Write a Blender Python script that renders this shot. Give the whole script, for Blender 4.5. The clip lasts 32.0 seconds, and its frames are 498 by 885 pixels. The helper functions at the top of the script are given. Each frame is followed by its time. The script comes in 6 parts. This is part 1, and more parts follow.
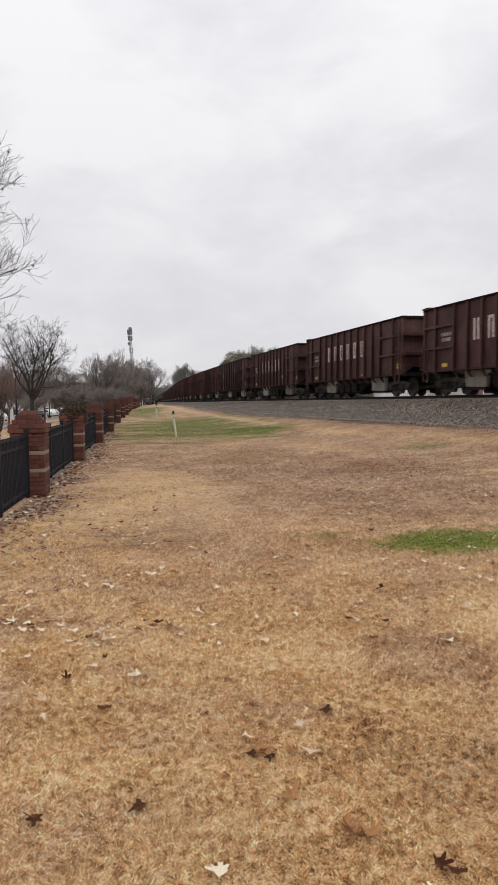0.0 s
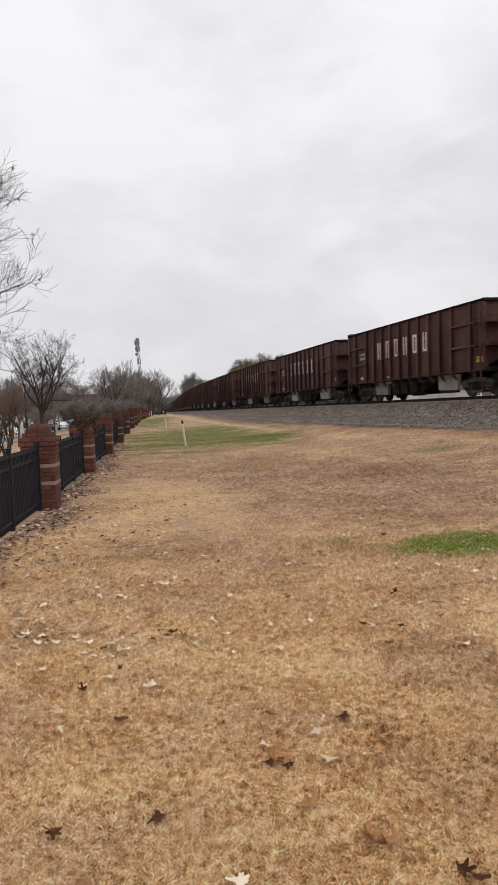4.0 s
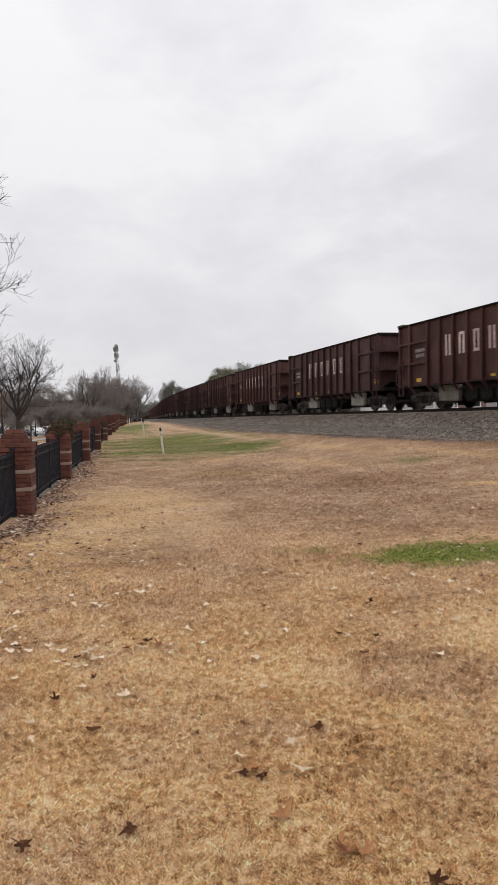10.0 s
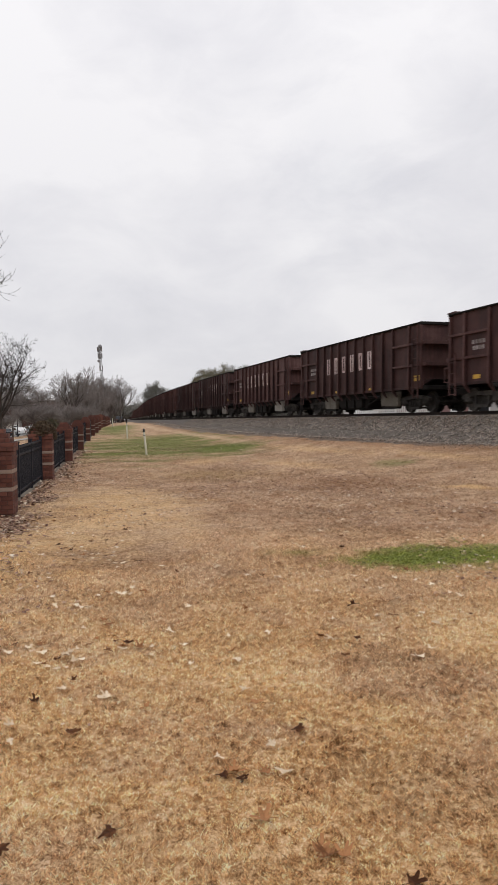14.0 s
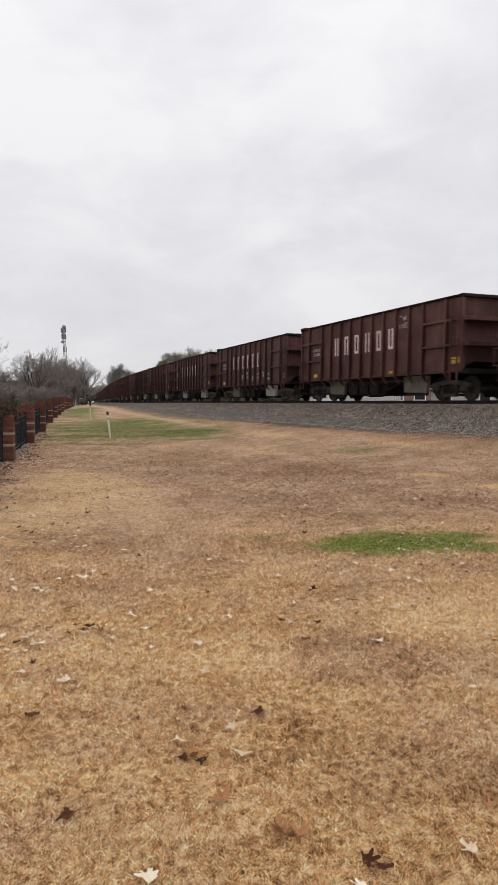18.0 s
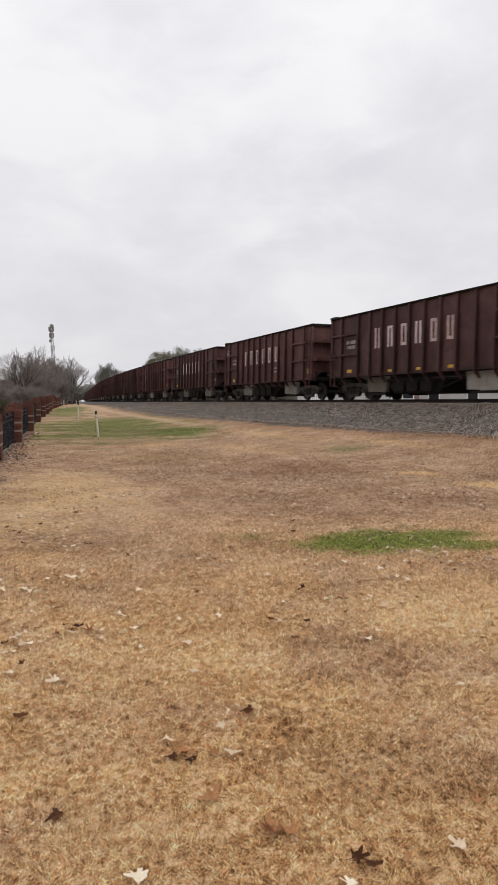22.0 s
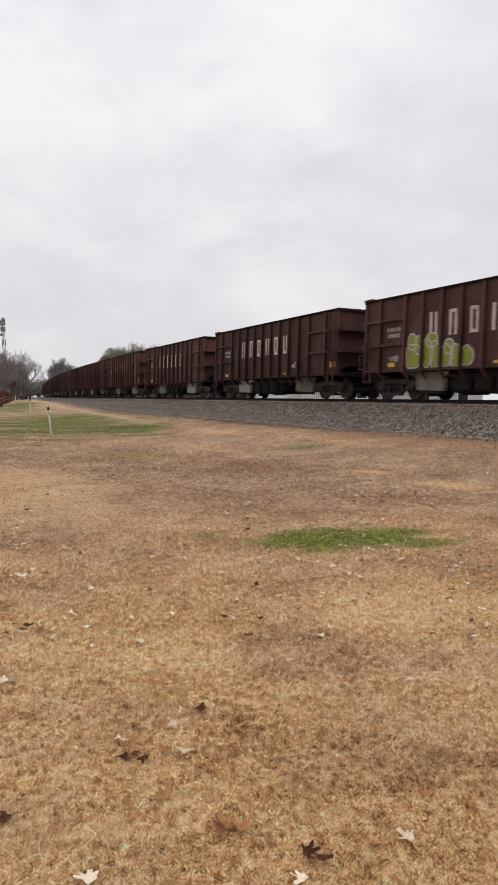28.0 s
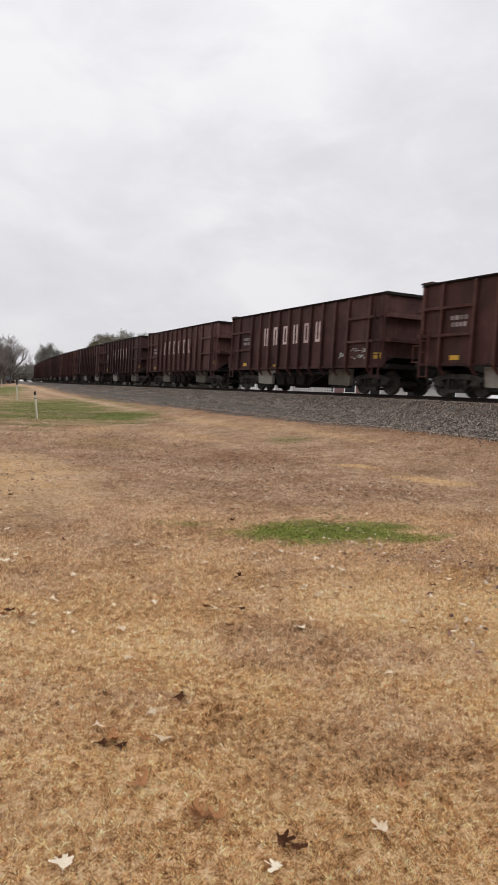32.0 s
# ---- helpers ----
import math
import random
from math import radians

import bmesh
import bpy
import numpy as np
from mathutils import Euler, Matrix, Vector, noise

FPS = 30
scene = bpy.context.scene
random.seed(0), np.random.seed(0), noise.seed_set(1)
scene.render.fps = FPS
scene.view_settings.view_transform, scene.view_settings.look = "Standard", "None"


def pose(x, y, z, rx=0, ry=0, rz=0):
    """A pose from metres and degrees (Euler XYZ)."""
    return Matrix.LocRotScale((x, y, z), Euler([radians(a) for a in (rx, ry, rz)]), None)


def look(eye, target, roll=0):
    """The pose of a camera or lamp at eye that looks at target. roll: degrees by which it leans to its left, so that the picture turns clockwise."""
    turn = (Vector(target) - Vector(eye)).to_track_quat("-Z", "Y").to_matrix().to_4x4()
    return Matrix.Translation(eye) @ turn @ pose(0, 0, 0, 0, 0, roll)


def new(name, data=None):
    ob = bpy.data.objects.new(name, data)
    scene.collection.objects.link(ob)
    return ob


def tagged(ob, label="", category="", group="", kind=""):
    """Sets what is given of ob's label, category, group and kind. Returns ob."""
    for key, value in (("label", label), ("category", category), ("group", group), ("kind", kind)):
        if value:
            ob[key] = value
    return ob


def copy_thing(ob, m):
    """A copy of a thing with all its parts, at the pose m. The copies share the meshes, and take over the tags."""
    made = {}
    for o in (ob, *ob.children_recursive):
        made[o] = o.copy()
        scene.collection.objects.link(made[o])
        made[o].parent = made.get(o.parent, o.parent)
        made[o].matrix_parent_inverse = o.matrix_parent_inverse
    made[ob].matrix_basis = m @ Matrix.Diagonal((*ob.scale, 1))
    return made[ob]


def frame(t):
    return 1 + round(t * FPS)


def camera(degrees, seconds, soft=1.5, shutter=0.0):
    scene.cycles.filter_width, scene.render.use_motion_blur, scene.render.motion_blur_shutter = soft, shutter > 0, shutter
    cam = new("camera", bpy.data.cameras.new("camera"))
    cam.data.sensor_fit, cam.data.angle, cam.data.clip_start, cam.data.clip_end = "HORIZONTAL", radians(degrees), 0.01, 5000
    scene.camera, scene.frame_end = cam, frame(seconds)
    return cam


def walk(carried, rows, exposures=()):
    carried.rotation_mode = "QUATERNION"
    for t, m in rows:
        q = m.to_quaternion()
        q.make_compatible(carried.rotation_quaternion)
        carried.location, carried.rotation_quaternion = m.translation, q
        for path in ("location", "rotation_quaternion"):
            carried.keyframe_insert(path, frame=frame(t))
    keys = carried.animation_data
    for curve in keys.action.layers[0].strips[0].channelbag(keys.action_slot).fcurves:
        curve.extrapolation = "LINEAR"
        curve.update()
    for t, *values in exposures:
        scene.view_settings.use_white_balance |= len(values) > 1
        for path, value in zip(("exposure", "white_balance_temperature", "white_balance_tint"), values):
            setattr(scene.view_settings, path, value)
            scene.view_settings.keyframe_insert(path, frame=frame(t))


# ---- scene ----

# ------------------------------------------------------------------ camera
EYE = 1.6
cam = camera(39.45, 32.0, soft=0.9, shutter=0.25)
# a phone held by a person who stands still and turns slowly: seconds, yaw, pitch, roll
TURNS = [
    (0, -7.90, -3.35, -0.80),
    (0.5, -7.33, -3.52, -0.97),
    (1, -6.92, -3.51, -1.15),
    (1.5, -6.79, -3.34, -1.41),
    (2, -6.78, -3.16, -1.68),
    (2.5, -6.82, -3.01, -1.91),
    (3, -6.88, -2.89, -2.12),
    (3.5, -7.00, -2.79, -2.27),
    (5.5, -7.43, -2.64, -2.37),
    (6, -7.47, -2.63, -2.39),
    (6.5, -7.54, -2.58, -2.40),
    (7, -7.65, -2.51, -2.40),
    (7.5, -7.79, -2.40, -2.40),
    (8, -7.99, -2.31, -2.34),
    (8.5, -8.26, -2.23, -2.19),
    (9, -8.52, -2.19, -1.98),
    (9.5, -8.77, -2.14, -1.77),
    (10, -8.96, -2.07, -1.51),
    (10.5, -9.13, -1.97, -1.34),
    (11, -9.31, -1.86, -1.17),
    (11.5, -9.52, -1.73, -1.08),
    (12, -9.75, -1.63, -1.03),
    (12.5, -9.97, -1.59, -1.01),
    (13, -10.14, -1.61, -1.01),
    (13.5, -10.23, -1.74, -0.99),
    (14, -10.32, -1.94, -0.93),
    (14.5, -10.43, -2.13, -0.81),
    (16.5, -11.41, -2.71, -0.12),
    (17, -12.00, -2.89, 0.10),
    (17.5, -12.66, -3.07, 0.16),
    (18, -13.23, -3.18, 0.20),
    (18.5, -13.58, -3.25, 0.21),
    (19, -13.75, -3.30, 0.20),
    (19.5, -13.84, -3.31, 0.14),
    (20, -13.99, -3.28, 0.14),
    (20.5, -14.12, -3.22, 0.01),
    (21, -14.21, -3.17, 0.05),
    (21.5, -14.20, -3.18, 0.05),
    (22, -14.15, -3.26, 0.12),
    (22.5, -14.06, -3.34, 0.25),
    (23, -13.99, -3.39, 0.36),
    (23.5, -14.01, -3.40, 0.37),
    (24, -14.25, -3.42, 0.44),
    (24.5, -14.71, -3.44, 0.50),
    (25, -15.39, -3.49, 0.60),
    (25.5, -16.15, -3.54, 0.73),
    (27.5, -17.72, -3.40, 0.83),
    (28, -17.86, -3.40, 0.83),
    (28.5, -17.95, -3.47, 0.89),
    (29, -18.03, -3.56, 1.02),
    (29.5, -18.06, -3.69, 1.25),
    (30, -18.18, -3.83, 1.55),
    (30.5, -18.28, -3.92, 1.83),
    (31, -18.41, -3.97, 2.05),
    (31.5, -18.59, -4.02, 2.26),
    (32, -18.97, -4.11, 2.55),
]
walk(cam, [(t, pose(0, 0, EYE, 90 + p, 0, y) @ pose(0, 0, 0, 0, 0, r)) for t, y, p, r in TURNS], exposures=[(0.0, 0.0), (32.0, 0.0)])

# ------------------------------------------------------------------ light: an overcast winter sky
world = bpy.data.worlds.new("overcast_sky")
scene.world = world
world.use_nodes = True


def node(tree, kind, **values):
    n = tree.nodes.new(kind)
    for key, v in values.items():
        if key in n.inputs:
            n.inputs[key].default_value = v
    return n


def ramp(tree, fac, stops):
    n = tree.nodes.new("ShaderNodeValToRGB")
    els = n.color_ramp.elements
    while len(els) < len(stops):
        els.new(0.5)
    for e, (p, c) in zip(els, stops):
        e.position = p
        e.color = (c, c, c, 1) if isinstance(c, (int, float)) else (*c, 1)
    tree.links.new(fac, n.inputs[0])
    return n.outputs[0]


def maths(tree, op, a, b=0.0, clamp=False):
    n = tree.nodes.new("ShaderNodeMath")
    n.operation, n.use_clamp = op, clamp
    for i, v in enumerate((a, b)):
        if isinstance(v, (int, float)):
            n.inputs[i].default_value = v
        else:
            tree.links.new(v, n.inputs[i])
    return n.outputs[0]


def mixed(tree, fac, a, b, blend="MIX"):
    n = tree.nodes.new("ShaderNodeMix")
    n.data_type, n.blend_type, n.clamp_result = "RGBA", blend, True
    for sock, v in ((n.inputs[0], fac), (n.inputs[6], a), (n.inputs[7], b)):
        if isinstance(v, (int, float)):
            sock.default_value = v
        elif isinstance(v, tuple):
            sock.default_value = (*v, 1)
        else:
            tree.links.new(v, sock)
    return n.outputs[2]


def noise_of(tree, vector, scale, detail=4.0, rough=0.55, distortion=0.0):
    n = tree.nodes.new("ShaderNodeTexNoise")
    n.inputs["Scale"].default_value, n.inputs["Detail"].default_value = scale, detail
    n.inputs["Roughness"].default_value, n.inputs["Distortion"].default_value = rough, distortion
    tree.links.new(vector, n.inputs["Vector"])
    return n.outputs["Fac"]


def stretched(tree, vector, sx, sy, sz):
    n = tree.nodes.new("ShaderNodeMapping")
    n.inputs["Scale"].default_value = (sx, sy, sz)
    tree.links.new(vector, n.inputs["Vector"])
    return n.outputs[0]


def build_sky():
    t = world.node_tree
    t.nodes.clear()
    out, bg = t.nodes.new("ShaderNodeOutputWorld"), t.nodes.new("ShaderNodeBackground")
    co = t.nodes.new("ShaderNodeTexCoord")
    sky = t.nodes.new("ShaderNodeTexSky")
    sky.sky_type, sky.sun_disc = "NISHITA", False
    sky.sun_elevation, sky.sun_rotation = radians(38), radians(150)
    # cloud deck: the way up is stretched, so that the clouds lie in flat banks
    v = stretched(t, co.outputs["Generated"], 1.0, 1.0, 1.9)
    big = noise_of(t, v, 2.3, 3.0, 0.5, 0.3)
    small = noise_of(t, v, 6.5, 5.0, 0.58, 0.3)
    both = maths(t, "ADD", maths(t, "MULTIPLY", big, 0.62), maths(t, "MULTIPLY", small, 0.38))
    cloud = ramp(t, both, [(0.30, (0.70, 0.695, 0.735)), (0.44, (0.795, 0.785, 0.818)), (0.58, (0.905, 0.89, 0.908))])
    # one darker rag of cloud over the railway
    far = t.nodes.new("ShaderNodeVectorMath")
    far.operation = "DISTANCE"
    t.links.new(co.outputs["Generated"], far.inputs[0])
    far.inputs[1].default_value = CLOUD
    rag = ramp(t, maths(t, "ADD", far.outputs["Value"], maths(t, "MULTIPLY", maths(t, "SUBTRACT", small, 0.5), 0.22)), [(0.0, (0.925, 0.935, 0.945)), (0.04, (0.945, 0.95, 0.96)), (0.12, (1.0, 1.0, 1.0))])
    cloud = mixed(t, 1.0, cloud, rag, "MULTIPLY")
    sep = t.nodes.new("ShaderNodeSeparateXYZ")
    t.links.new(co.outputs["Generated"], sep.inputs[0])
    up = ramp(t, sep.outputs["Z"], [(0.0, 0.93), (0.12, 0.94), (0.30, 1.0), (0.6, 1.12)])
    deck = mixed(t, 1.0, cloud, up, "MULTIPLY")
    t.links.new(deck, bg.inputs["Color"])
    glow = node(t, "ShaderNodeBackground", Strength=0.10)
    t.links.new(sky.outputs[0], glow.inputs["Color"])
    add = t.nodes.new("ShaderNodeMixShader")
    add.inputs[0].default_value = 0.04
    bg.inputs["Strength"].default_value = 1.0
    t.links.new(bg.outputs[0], add.inputs[1])
    t.links.new(glow.outputs[0], add.inputs[2])
    t.links.new(add.outputs[0], out.inputs["Surface"])


CLOUD = (0.298, 0.895, 0.331)
build_sky()
sun = new("sun", bpy.data.lights.new("sun", "SUN"))
sun.data.energy, sun.data.angle, sun.data.color = 0.6, radians(25), (1.0, 0.97, 0.93)
sun.matrix_world = look((30, -60, 70), (0, 0, 0))


# ------------------------------------------------------------------ materials
def material(name, tones, rough=0.8, metal=0.0, scale=6.0, fine=60.0, bump=0.3, depth=0.01, space="Object", stretch=(1, 1, 1), island=0.0, each=0.0, spec=0.5):
    """A surface whose tones vary at two scales, with a fine relief."""
    m = bpy.data.materials.new(name)
    m.use_nodes = True
    t = m.node_tree
    b = t.nodes["Principled BSDF"]
    co = t.nodes.new("ShaderNodeTexCoord").outputs[space]
    if stretch != (1, 1, 1):
        co = stretched(t, co, *stretch)
    a, f = noise_of(t, co, scale, 5.0), noise_of(t, co, fine, 3.0)
    both = maths(t, "ADD", maths(t, "MULTIPLY", a, 0.6), maths(t, "MULTIPLY", f, 0.4))
    if island:
        both = maths(t, "ADD", both, maths(t, "MULTIPLY", maths(t, "SUBTRACT", t.nodes.new("ShaderNodeNewGeometry").outputs["Random Per Island"], 0.5), island))
    if each:
        both = maths(t, "ADD", both, maths(t, "MULTIPLY", maths(t, "SUBTRACT", t.nodes.new("ShaderNodeObjectInfo").outputs["Random"], 0.5), each))
    n = len(tones)
    col = ramp(t, both, [(0.28 + 0.44 * i / max(1, n - 1), c) for i, c in enumerate(tones)])
    t.links.new(col, b.inputs["Base Color"])
    rr = ramp(t, f, [(0.3, max(0.0, rough - 0.1)), (0.7, min(1.0, rough + 0.1))])
    t.links.new(rr, b.inputs["Roughness"])
    b.inputs["Metallic"].default_value = metal
    b.inputs["Specular IOR Level"].default_value = spec
    if bump:
        bp = node(t, "ShaderNodeBump", Strength=bump, Distance=depth)
        t.links.new(both, bp.inputs["Height"])
        t.links.new(bp.outputs[0], b.inputs["Normal"])
    return m


M = {}


def weathered_paint(name="weathered_oxide_paint", lift=0.0):
    """Brown car paint with rain streaks, rust blooms, pale dust low down in patches and a different fade on each car."""
    m = bpy.data.materials.new(name)
    m.use_nodes = True
    t = m.node_tree
    b = t.nodes["Principled BSDF"]
    co = t.nodes.new("ShaderNodeTexCoord").outputs["Object"]
    each = t.nodes.new("ShaderNodeObjectInfo").outputs["Random"]
    wide = noise_of(t, co, 0.9, 5.0, 0.6, 0.4)
    streak = noise_of(t, stretched(t, co, 9.0, 9.0, 0.5), 1.0, 5.0, 0.65)
    grain = noise_of(t, co, 34.0, 4.0, 0.7)
    mix = maths(t, "ADD", maths(t, "ADD", maths(t, "MULTIPLY", wide, 0.4), maths(t, "MULTIPLY", streak, 0.35)), maths(t, "MULTIPLY", grain, 0.25))
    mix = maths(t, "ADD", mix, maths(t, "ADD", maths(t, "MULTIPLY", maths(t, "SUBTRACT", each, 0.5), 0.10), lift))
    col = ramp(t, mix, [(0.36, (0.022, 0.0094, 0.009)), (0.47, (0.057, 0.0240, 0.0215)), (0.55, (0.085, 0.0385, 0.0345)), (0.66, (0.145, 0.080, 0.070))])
    rust = ramp(t, noise_of(t, co, 3.1, 6.0, 0.7, 0.8), [(0.60, 0.0), (0.70, 1.0)])
    col = mixed(t, maths(t, "MULTIPLY", rust, 0.55), col, (0.085, 0.032, 0.016))
    fade = t.nodes.new("ShaderNodeObjectInfo").outputs["Color"]
    t.links.new(mixed(t, 1.0, col, fade, "MULTIPLY"), b.inputs["Base Color"])
    t.links.new(ramp(t, streak, [(0.3, 0.55), (0.7, 0.85)]), b.inputs["Roughness"])
    b.inputs["Specular IOR Level"].default_value = 0.28
    bp = node(t, "ShaderNodeBump", Strength=0.15, Distance=0.01)
    t.links.new(mix, bp.inputs["Height"])
    t.links.new(bp.outputs[0], b.inputs["Normal"])
    return m


M["car_brown"] = weathered_paint()
# darker copy of the paint for post flanks and sills
M["car_brown_dark"] = weathered_paint("weathered_oxide_paint_darkened", -0.07)
# post fronts lightened in colour, as if catching more light
M["car_rib"] = weathered_paint("weathered_oxide_paint_lit_ribs", 0.012)
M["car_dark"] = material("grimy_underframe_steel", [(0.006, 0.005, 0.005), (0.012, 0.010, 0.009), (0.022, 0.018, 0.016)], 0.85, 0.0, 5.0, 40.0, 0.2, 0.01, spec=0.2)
M["truck_steel"] = material("dusty_truck_casting", [(0.018, 0.016, 0.015), (0.045, 0.041, 0.037), (0.095, 0.085, 0.075)], 0.85, 0.0, 4.0, 30.0, 0.3, 0.01, each=0.2, spec=0.25)
M["chute"] = material("worn_bare_hopper_chute", [(0.10, 0.085, 0.065), (0.20, 0.18, 0.15), (0.32, 0.30, 0.27)], 0.7, 0.1, 2.5, 22.0, 0.2, 0.01, each=0.5)
M["letter"] = material("faded_white_lettering", [(0.36, 0.25, 0.24), (0.62, 0.49, 0.47), (0.74, 0.65, 0.63)], 0.75, 0.0, 5.0, 40.0, 0.1, each=0.25)
M["mark"] = material("chalky_white_marking", [(0.18, 0.15, 0.145), (0.36, 0.32, 0.31)], 0.8, 0.0, 5.0, 50.0, 0.1, each=0.5)
M["reflector"] = material("yellow_reflector", [(0.42, 0.24, 0.02), (0.62, 0.36, 0.03)], 0.5, 0.0, 8.0, 60.0, 0.1, each=0.5)
M["spray_green"] = material("olive_green_spray_paint", [(0.14, 0.17, 0.015), (0.24, 0.27, 0.03), (0.33, 0.36, 0.07)], 0.6, 0.0, 1.6, 20.0, 0.1)
M["spray_white"] = material("white_spray_paint", [(0.40, 0.40, 0.38), (0.6, 0.6, 0.58)], 0.6, 0.0, 4.0, 30.0, 0.1)
M["rail"] = material("rusty_rail_web", [(0.012, 0.009, 0.008), (0.026, 0.018, 0.015), (0.045, 0.03, 0.024)], 0.8, 0.1, 3.0, 40.0, 0.2, spec=0.2)
M["rail_top"] = material("polished_rail_head", [(0.16, 0.155, 0.15), (0.3, 0.29, 0.28)], 0.35, 0.9, 2.0, 30.0, 0.05)
M["ballast"] = material("crushed_grey_ballast_bed", [(0.040, 0.033, 0.027), (0.135, 0.113, 0.094), (0.29, 0.25, 0.215)], 0.9, 0.0, 9.0, 26.0, 1.0, 0.05)
M["stone"] = material("grey_ballast_stone", [(0.065, 0.052, 0.042), (0.235, 0.196, 0.163), (0.56, 0.49, 0.42)], 0.9, 0.0, 3.0, 30.0, 0.3, 0.01, island=0.75)
M["stone_rusty"] = material("rust_dusted_ballast_stone", [(0.05, 0.034, 0.024), (0.165, 0.115, 0.082), (0.36, 0.275, 0.21)], 0.9, 0.0, 3.0, 30.0, 0.3, 0.01, island=0.8)
M["brick"] = material("red_clay_brick", [(0.068, 0.022, 0.015), (0.112, 0.037, 0.025), (0.165, 0.060, 0.040)], 0.85, 0.0, 4.0, 60.0, 0.3, 0.004, each=0.4)
M["mortar"] = material("dull_red_mortar", [(0.060, 0.025, 0.019), (0.095, 0.042, 0.032)], 0.95, 0.0, 8.0, 80.0, 0.3)
M["cast_stone"] = material("buff_cast_stone", [(0.24, 0.17, 0.135), (0.34, 0.25, 0.20)], 0.9, 0.0, 5.0, 60.0, 0.2, each=0.2)
M["fence_black"] = material("black_powder_coat", [(0.009, 0.0095, 0.014), (0.016, 0.017, 0.024)], 0.6, 0.0, 5.0, 50.0, 0.05, spec=0.25)
M["concrete"] = material("weathered_concrete", [(0.11, 0.088, 0.064), (0.20, 0.165, 0.125)], 0.9, 0.0, 3.0, 40.0, 0.3)
M["stake_white"] = material("weathered_white_marker_paint", [(0.50, 0.47, 0.38), (0.68, 0.65, 0.55)], 0.6, 0.0, 5.0, 40.0, 0.1)
M["stake_black"] = material("black_marker_cap", [(0.008, 0.008, 0.008), (0.02, 0.02, 0.02)], 0.5, 0.0)
M["bark"] = material("dark_grey_bark", [(0.018, 0.014, 0.012), (0.04, 0.032, 0.028), (0.075, 0.062, 0.054)], 0.95, 0.0, 5.0, 40.0, 0.5, 0.02, "Object", (1, 1, 0.25))
# haze over the far trees is put into these paler bark and twig tones
M["bark_hazed"] = material("haze_paled_bark", [(0.06, 0.05, 0.045), (0.11, 0.093, 0.084)], 0.95, 0.0, 5.0, 40.0, 0.0)
M["twig"] = material("haze_paled_twigs", [(0.16, 0.14, 0.13), (0.27, 0.237, 0.22)], 0.95, 0.0, 3.0, 20.0, 0.0, island=0.3)
M["twig_red"] = material("reddish_winter_twigs", [(0.115, 0.078, 0.062), (0.22, 0.152, 0.122)], 0.95, 0.0, 3.0, 20.0, 0.0, island=0.4)
M["twig_dark"] = material("dark_wet_twigs", [(0.026, 0.021, 0.019), (0.055, 0.045, 0.04)], 0.95, 0.0, 3.0, 20.0, 0.0, island=0.3)
M["leaf_olive"] = material("olive_winter_leaves", [(0.075, 0.066, 0.034), (0.14, 0.122, 0.066), (0.21, 0.18, 0.105)], 0.8, 0.0, 2.0, 9.0, 0.0, island=0.5)
# far foliage greyed in its colour, as if seen through haze
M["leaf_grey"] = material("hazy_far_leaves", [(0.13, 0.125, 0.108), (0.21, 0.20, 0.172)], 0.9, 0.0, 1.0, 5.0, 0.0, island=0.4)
M["shrub"] = material("dark_green_shrub_leaves", [(0.055, 0.052, 0.026), (0.115, 0.10, 0.055)], 0.7, 0.0, 3.0, 20.0, 0.0, island=0.5)
M["shrub_brown"] = material("olive_brown_shrub_leaves", [(0.050, 0.032, 0.018), (0.105, 0.070, 0.038)], 0.8, 0.0, 3.0, 20.0, 0.0, island=0.5)
M["tower"] = material("galvanised_tower_steel", [(0.16, 0.16, 0.165), (0.26, 0.26, 0.265)], 0.6, 0.3, 2.0, 20.0, 0.0)
M["panel_white"] = material("pale_antenna_panel", [(0.5, 0.5, 0.5), (0.62, 0.62, 0.62)], 0.5)
M["wall_red"] = material("dark_red_brick_facade", [(0.07, 0.036, 0.031), (0.11, 0.056, 0.047)], 0.9, 0.0, 1.0, 14.0, 0.1)
M["wall_mauve"] = material("mauve_brick_facade", [(0.18, 0.105, 0.098), (0.26, 0.16, 0.15)], 0.9, 0.0, 1.0, 14.0, 0.1)
M["wall_pale"] = material("pale_siding", [(0.45, 0.44, 0.42), (0.6, 0.59, 0.57)], 0.8, 0.0, 1.0, 14.0, 0.1)
M["roof_grey"] = material("grey_shingle_roof", [(0.10, 0.10, 0.105), (0.19, 0.19, 0.195)], 0.9, 0.0, 1.0, 18.0, 0.2)
M["trim_white"] = material("white_painted_trim", [(0.68, 0.68, 0.67), (0.8, 0.8, 0.79)], 0.6)
M["asphalt"] = material("grey_asphalt", [(0.10, 0.098, 0.095), (0.16, 0.155, 0.15)], 0.65, 0.0, 1.0, 40.0, 0.3)
M["paving"] = material("pale_concrete_paving", [(0.34, 0.32, 0.29), (0.46, 0.44, 0.41)], 0.9, 0.0, 1.0, 30.0, 0.2)
M["glass_dark"] = material("dark_window_glass", [(0.02, 0.022, 0.025), (0.035, 0.037, 0.04)], 0.1, 0.0, 2.0, 8.0, 0.0)
M["rubber"] = material("black_rubber", [(0.012, 0.012, 0.012), (0.022, 0.022, 0.022)], 0.85)
M["paint_silver"] = material("silver_car_paint", [(0.40, 0.41, 0.42), (0.48, 0.49, 0.50)], 0.3, 0.4, 2.0, 10.0, 0.0)
M["paint_white"] = material("white_car_paint", [(0.72, 0.72, 0.72), (0.8, 0.8, 0.8)], 0.3, 0.0, 2.0, 10.0, 0.0)
